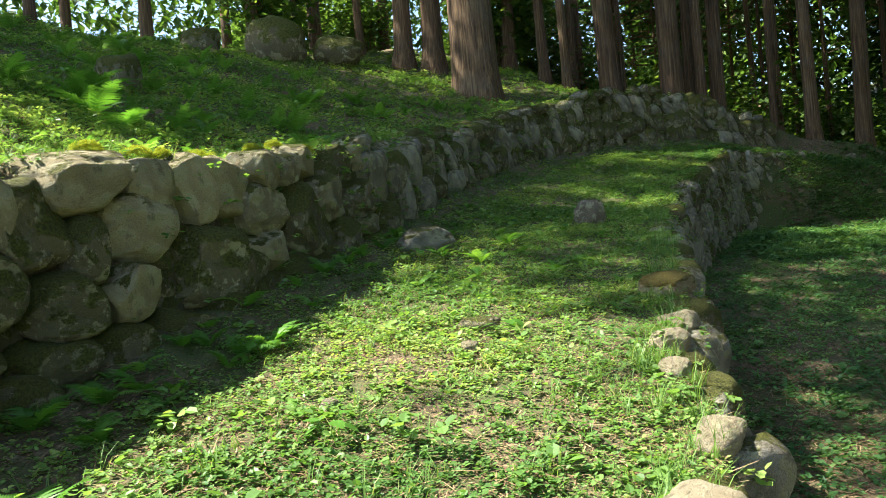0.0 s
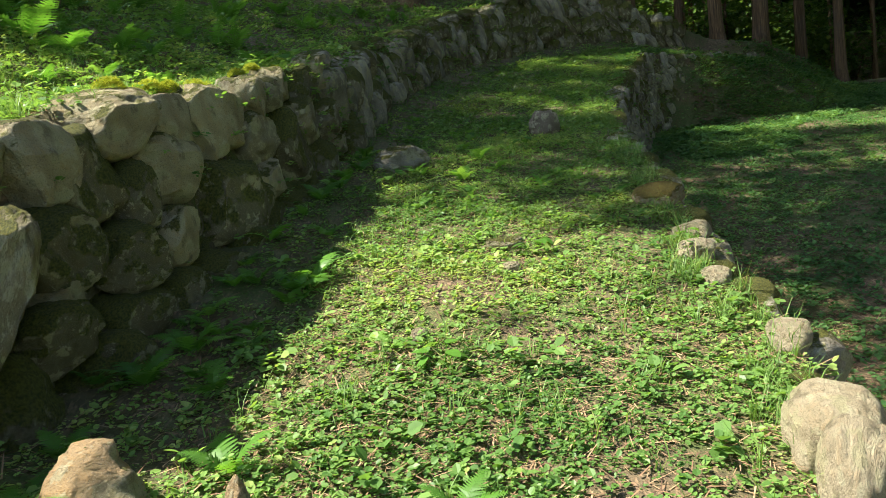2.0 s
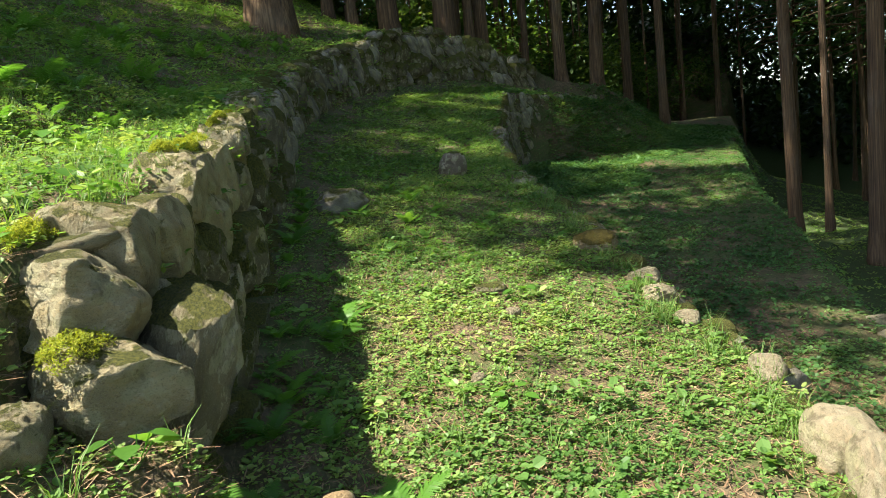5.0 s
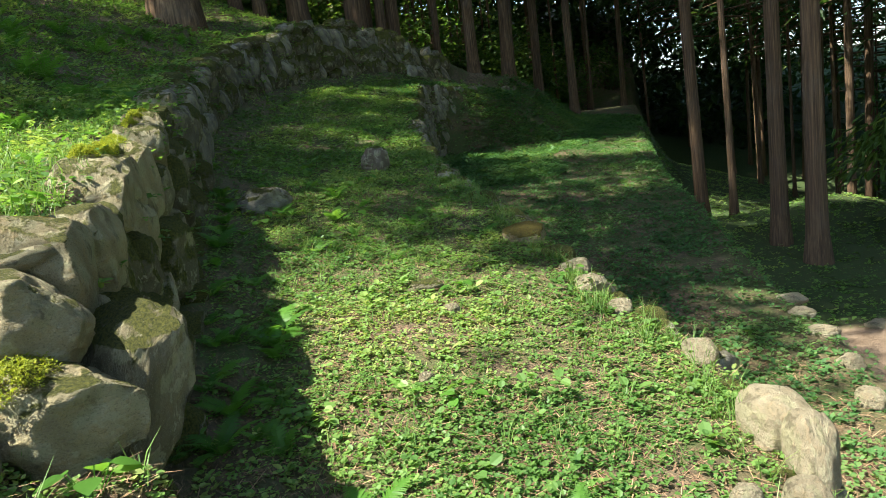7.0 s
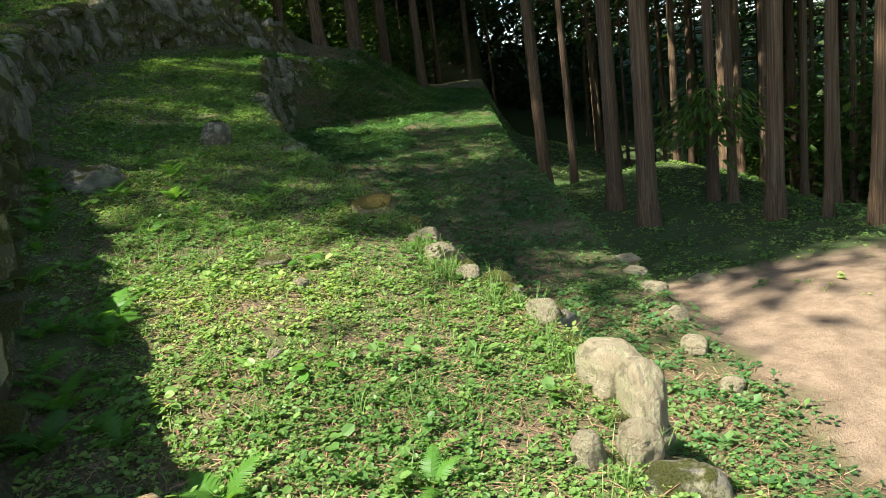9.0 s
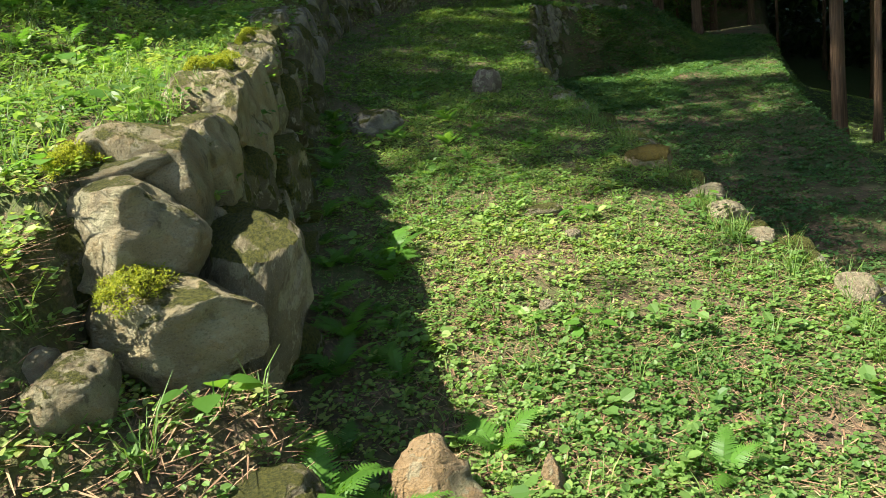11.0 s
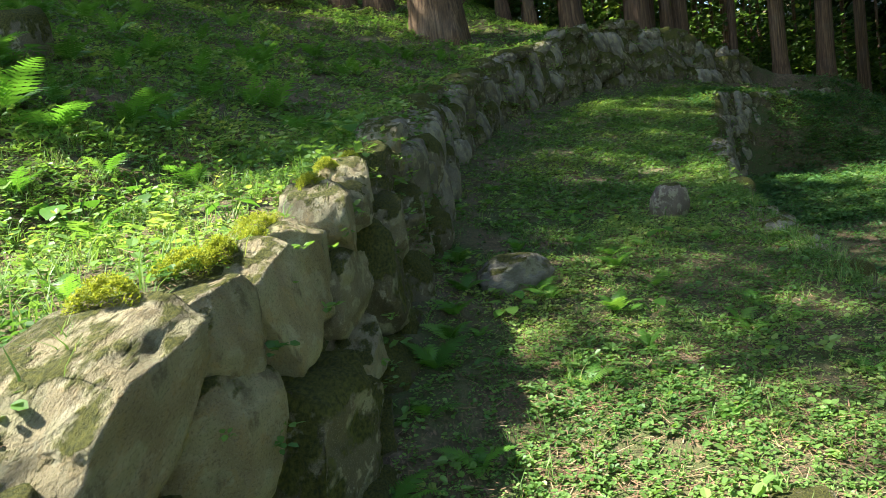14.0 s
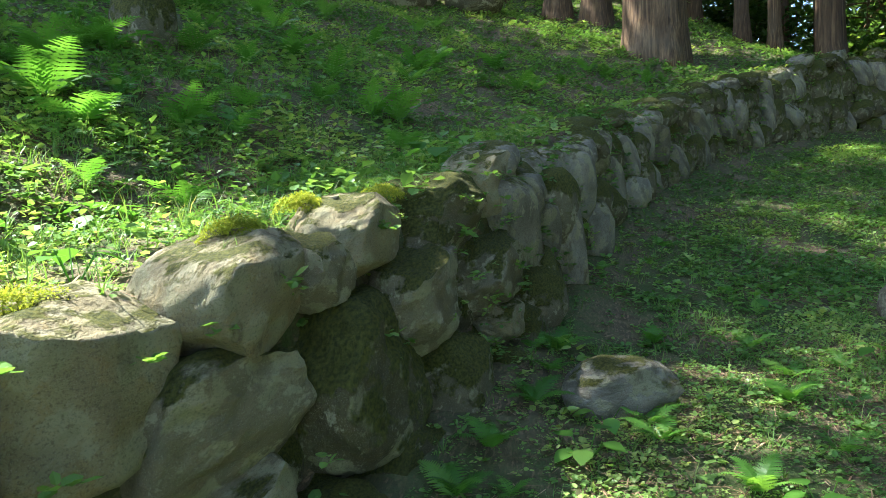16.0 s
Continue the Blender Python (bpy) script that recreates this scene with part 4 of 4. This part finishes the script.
def litter(name, label, roots, low, high):
    n = len(roots)
    heading, tall = rng.uniform(0, math.tau, n), rng.uniform(low, high, n)
    d = np.stack([np.cos(heading), np.sin(heading), rng.normal(.05, .12, n)], -1) * tall[:, None]
    side = np.stack([-np.sin(heading), np.cos(heading), np.zeros(n)], -1) * rng.uniform(.0012, .004, n)[:, None]
    up = np.array([0, 0, 1.0]) * rng.uniform(.003, .02, n)[:, None]
    verts = np.stack([roots + up - side, roots + up + side, roots + up + d + side * .4, roots + up + d - side * .4], 1).reshape(-1, 3)
    return tagged(new(name, raw_mesh(name, verts, np.arange(n * 4).reshape(-1, 4), M_TWIG, False, np.repeat(rng.random(n), 4))), label, "litter", kind="stuff")


litter("needle_litter", "brown fallen cedar needles and twigs on the soil", scatter(-4, 3, .2, 9, 1350, lambda x, y, up, ter, low: up < 2), .03, .12)
litter("bank_litter", "tangled dry stalks and fallen needles on the bank", scatter(-3.8, -1.9, .9, 2.5, 1100, lambda x, y, up, ter, low: up < 1.1), .03, .11)
litter("slope_litter", "dry brown stalks lying on the broken bank", slope, .03, .13)
litter("twig_litter", "dry brown twigs scattered on the ground", scatter(-5, 3, 0, 10, 9, lambda x, y, up, ter, low: up < 2), .1, .35)


# ---- moss tufts on the wall's top ----
def moss(x, y, z, wide, deep, count, seed):
    r = np.random.default_rng(seed)
    a, d = r.uniform(0, math.tau, count), np.sqrt(r.random(count))
    edge = 1 + .22 * np.sin(a * 3 + seed) + .14 * np.sin(a * 7 + seed * 2)
    dome = .045 * (1 - d * d) + .010 * np.sin(a * 5 + d * 9) - .05 * np.clip(d * edge - .85, 0, 1)
    p = np.stack([np.cos(a) * d * edge * wide, np.sin(a) * d * edge * deep, dome + r.uniform(-.018, .006, count)], -1)
    ob = new("moss_cushion", leaf_cloud("moss_cushion", p, r.uniform(0, math.tau, count), r.uniform(-.1, 1.1, count), r.uniform(.006, .014, count), np.clip(r.normal(.5, .28, count), 0, 1), M_MOSS, SLIM * (1, 1.5, 1)))
    ob.matrix_basis = Matrix.Translation((x, y, z)) @ Matrix.Rotation(math.atan2(1, .24), 4, "Z")
    return tagged(ob, "yellow-green moss cushion on top of a wall stone", "moss", "moss cushions")


MOSS_ROWS = [(-.02, .10, .14, .10, .10), (.35, .05, .13, .08, -.1), (2.06, .03, .12, .07, -.02), (2.5, .02, .14, .08, 0), (2.72, .0, .10, .06, .02), (3.25, .06, .2, .09, -.02), (3.05, .02, .1, .06, .02),
             (4.1, .0, .16, .06, 0), (4.5, .0, .14, .06, 0), (5.2, .0, .2, .06, 0)]
bpy.context.view_layer.update()
probe = bpy.context.evaluated_depsgraph_get()
for n, (s, _, wide, deep, out) in enumerate(MOSS_ROWS):
    p, d, top = along(FACE, max(s, 0))
    x, y = p.x - d.y * (.14 - out), p.y + d.x * (.14 - out)
    hit, spot, _, _, _, _ = scene.ray_cast(probe, (x, y, top + .6), (0, 0, -1))
    moss(x, y, (spot.z if hit else top) + .004, wide, deep, 3200, 300 + n)


# ---- ferns ----
def frond_mesh(seed, pairs=20, lobes=6):
    """One frond, about a metre long, arching outwards along x: toothed leaflets grow from the edges of one spine."""
    r = random.Random(seed)
    verts, faces, nodes = [], [], 2 * pairs + 6

    def spine(u):
        return Vector((u * .92, .03 * math.sin(u * 3 + seed), .62 * u - .66 * u * u))

    for k in range(nodes + 1):
        u = k / nodes
        c, w = spine(u), .007 * (1 - .85 * u)
        verts.extend([c + Vector((0, w, 0)), c - Vector((0, w, 0))])
        if k:
            faces.append((2 * k - 2, 2 * k - 1, 2 * k + 1, 2 * k))
    for k in range(pairs):
        first = 5 + 2 * k
        u = (first + .5) / nodes
        root, ahead = spine(u), (spine(u + .02) - spine(u)).normalized()
        length = .25 * min(1, (1.03 - u) * 1.7) ** .8 * (.62 + .38 * min(1, u * 3)) * r.uniform(.92, 1.06)
        for side in (0, 1):
            way = (Vector((0, 1 - 2 * side, 0)) + ahead * .38 + Vector((0, 0, r.uniform(-.25, 0)))).normalized()
            low, high = 2 * first + side, 2 * first + 2 + side
            for j in range(1, 2 * lobes + 1):
                v = j / (2 * lobes)
                half = .034 * (1 - v) ** .7 * (1.25 if j % 2 else .62) * (.5 + length * 1.7) + .0006
                c = root + way * length * v + Vector((0, 0, -.05 * length * v * v)) + ahead * (.012 * v)
                verts.extend([c - ahead * half, c + ahead * half])
                o = len(verts) - 2
                faces.append((low, high, o + 1, o) if side else (low, o, o + 1, high))
                low, high = o, o + 1
    return raw_mesh("frond", [tuple(v) for v in verts], faces, M_FERN)


FRONDS = [frond_mesh(n) for n in range(3)]
SMALL_FRONDS = [frond_mesh(5 + n, 15, 3) for n in range(2)]
FERNS = "ferns by the wall"
sow = random.Random(23)


def fern(x, y, size, count, z=None, small=False, label="bright green fern with arching feathery fronds", lift=26):
    ob = thing("fern", label, "fern", Matrix.Translation((x, y, (height(x, y) if z is None else z) - .01)) @ Matrix.Rotation(sow.uniform(0, 6.28), 4, "Z"), FERNS)
    for k in range(count):
        s = size * sow.uniform(.75, 1.1)
        turn = k * 360 / count + sow.uniform(-22, 22)
        part("frond", sow.choice(SMALL_FRONDS if small else FRONDS), ob, at=pose(0, 0, 0, 0, 0, turn) @ pose(0, 0, 0, sow.uniform(-15, 15), -sow.uniform(lift - 10, lift + 18), 0) @ Matrix.Diagonal((s, s, s, 1)))
    return ob


for x, y, size, count in [(-2.44, 1.46, .36, 5), (-2.12, 1.5, .3, 4), (-2.0, 1.8, .30, 6), (-1.86, 1.9, .26, 5), (-1.72, 3.0, .27, 6), (-1.58, 3.35, .26, 6), (-1.45, 3.0, .22, 5),
                          (-1.05, 4.35, .3, 5), (-1.2, 4.0, .22, 4), (-1.35, 4.9, .28, 5), (-.95, 5.3, .24, 4), (-.85, 6.6, .26, 5), (-1.0, 6.2, .3, 5), (-.75, 7.0, .25, 5), (-.5, 8.3, .28, 5), (-.6, 7.55, .26, 5),
                          (.0, 7.4, .24, 5), (.3, 6.4, .22, 4), (.35, 7.0, .26, 5), (.7, 7.9, .24, 5), (.1, 8.7, .26, 5), (1.0, 6.6, .2, 4), (-1.3, 2.3, .24, 4), (-.7, 3.3, .18, 4), (-.6, 2.0, .24, 4)]:
    fern(x, y, size, count)
for k in range(34):
    y = sow.uniform(5.4, 11.5)
    x = float(np.interp(y, WALL[5:13, 1], WALL[5:13, 0])) + sow.uniform(.25, 3.0)
    fern(x, y, sow.uniform(.14, .28), sow.choice((3, 4, 5)), small=True, label="small green fern among the shaded terrace weeds", lift=20)
for k in range(16):
    y = sow.uniform(1.9, 5.0)
    x = float(np.interp(y, WALL[5:13, 1], WALL[5:13, 0])) + sow.uniform(.3, .75)
    fern(x, y, sow.uniform(.13, .24), sow.choice((4, 5)), label="dark green fern in the shade of the wall", lift=22)
for x, y, size, count in [(-3.7, 8.1, .66, 8), (-3.3, 7.9, .55, 7), (-4.1, 8.6, .6, 7), (-2.3, 7.3, .34, 6), (-1.7, 9.6, .36, 6), (-2.9, 9.3, .4, 6), (-3.0, 8.8, .36, 5), (-2.2, 4.6, .22, 4), (-2.5, 5.8, .3, 5), (-4.4, 9.6, .5, 6), (-3.9, 10.4, .45, 6), (-5.0, 11, .5, 6),
                          (-3.4, 11.6, .4, 5), (-2.2, 12.2, .4, 5), (-2.6, 10.2, .36, 5), (-5.6, 12.6, .55, 6), (-4.6, 13.4, .5, 6), (-6.2, 14.5, .6, 6), (-3.2, 14.2, .45, 5), (-5.2, 9.2, .5, 6), (-1.9, 3.0, .2, 4),
                          (-2.9, 4.0, .26, 5), (-3.4, 3.2, .28, 5), (-4.8, 8.3, .5, 6), (-6.4, 10.6, .55, 6), (-3.1, 6.6, .3, 5), (-7, 12.4, .55, 6)]:
    fern(x, y, size, count, small=True, label="green fern with spreading fronds on the shaded slope")
for k in range(46):
    y = sow.uniform(6.5, 17)
    x = float(np.interp(y, WALL[5:13, 1], WALL[5:13, 0])) - sow.uniform(1.0, 6.5)
    fern(x, y, sow.uniform(.3, .58), sow.choice((4, 5, 6)), small=True, label="green fern with spreading fronds on the shaded slope", lift=34)
for x, y, size, count in [(-2.62, 1.35, .28, 5), (-2.9, 1.15, .26, 5)]:
    fern(x, y, size, count, lift=34)


def broad_weed(x, y, size, count, z=None):
    """A weed with a few large leaves on stalks."""
    ob = thing("broad_leaved_weed", "weed with large pale green heart-shaped leaves", "weed", Matrix.Translation((x, y, height(x, y) if z is None else z)), "large-leaved weeds")
    for k in range(count):
        a, lift = k * 2.4 + sow.uniform(-.4, .4), sow.uniform(.5, 1.2)
        tip = Vector((math.cos(a), math.sin(a), 0)) * size * .7 + Vector((0, 0, size * lift))
        w = size * .02
        part("stalk", raw_mesh("stalk", [(w, 0, -.02), (-w, w, -.02), (-w, -w, -.02), tuple(tip + Vector((w, 0, 0))), tuple(tip + Vector((-w, w, 0))), tuple(tip + Vector((-w, -w, 0)))],
                               [(0, 1, 4, 3), (1, 2, 5, 4), (2, 0, 3, 5)], M_FERN), ob)
        us = np.linspace(0, 1, 7)
        wide = np.sin(us ** .75 * math.pi) * .42 + .03 * (us < .05)
        rows = [(u * 1.0, s * b, .10 * abs(s) * b - .18 * u * u) for u, b in zip(us, wide) for s in (-1, 0, 1)]
        faces = [(3 * i + j, 3 * i + j + 1, 3 * i + j + 4, 3 * i + j + 3) for i in range(6) for j in (0, 1)]
        part("leaf", raw_mesh("leaf", rows, faces, M_FERN, True), ob,
             at=Matrix.Translation(tip) @ Matrix.Rotation(a + sow.uniform(-.3, .3), 4, "Z") @ Matrix.Rotation(sow.uniform(-.2, .5), 4, "Y") @ Matrix.Diagonal((size, size, size, 1)))
    return ob


for x, y, size, count in [(-2.75, 6.3, .16, 6), (-2.5, 6.9, .12, 5), (-1.9, 5.9, .10, 5), (-1.25, 8.6, .16, 7), (-1.5, 8.9, .15, 6), (-1.1, 9.1, .14, 6), (-.35, 7.15, .11, 6), (-.25, 7.5, .10, 5), (.55, 6.9, .10, 5),
                          (-.5, 3.0, .08, 5), (.35, 4.55, .09, 5), (1.05, 5.0, .09, 5), (1.3, 4.4, .08, 5), (-2.3, 3.2, .10, 5), (-2.5, 2.6, .09, 5), (-2.45, 3.8, .09, 5), (-3.0, 2.4, .12, 5), (-2.12, 1.62, .1, 7), (-2.2, 1.9, .08, 6),
                          (-4.2, 9.9, .18, 6), (-3.4, 9.6, .15, 6), (-4.9, 10.1, .18, 6), (1.4, 8.6, .11, 5), (.9, 9.6, .11, 5)]:
    broad_weed(x, y, size, count)
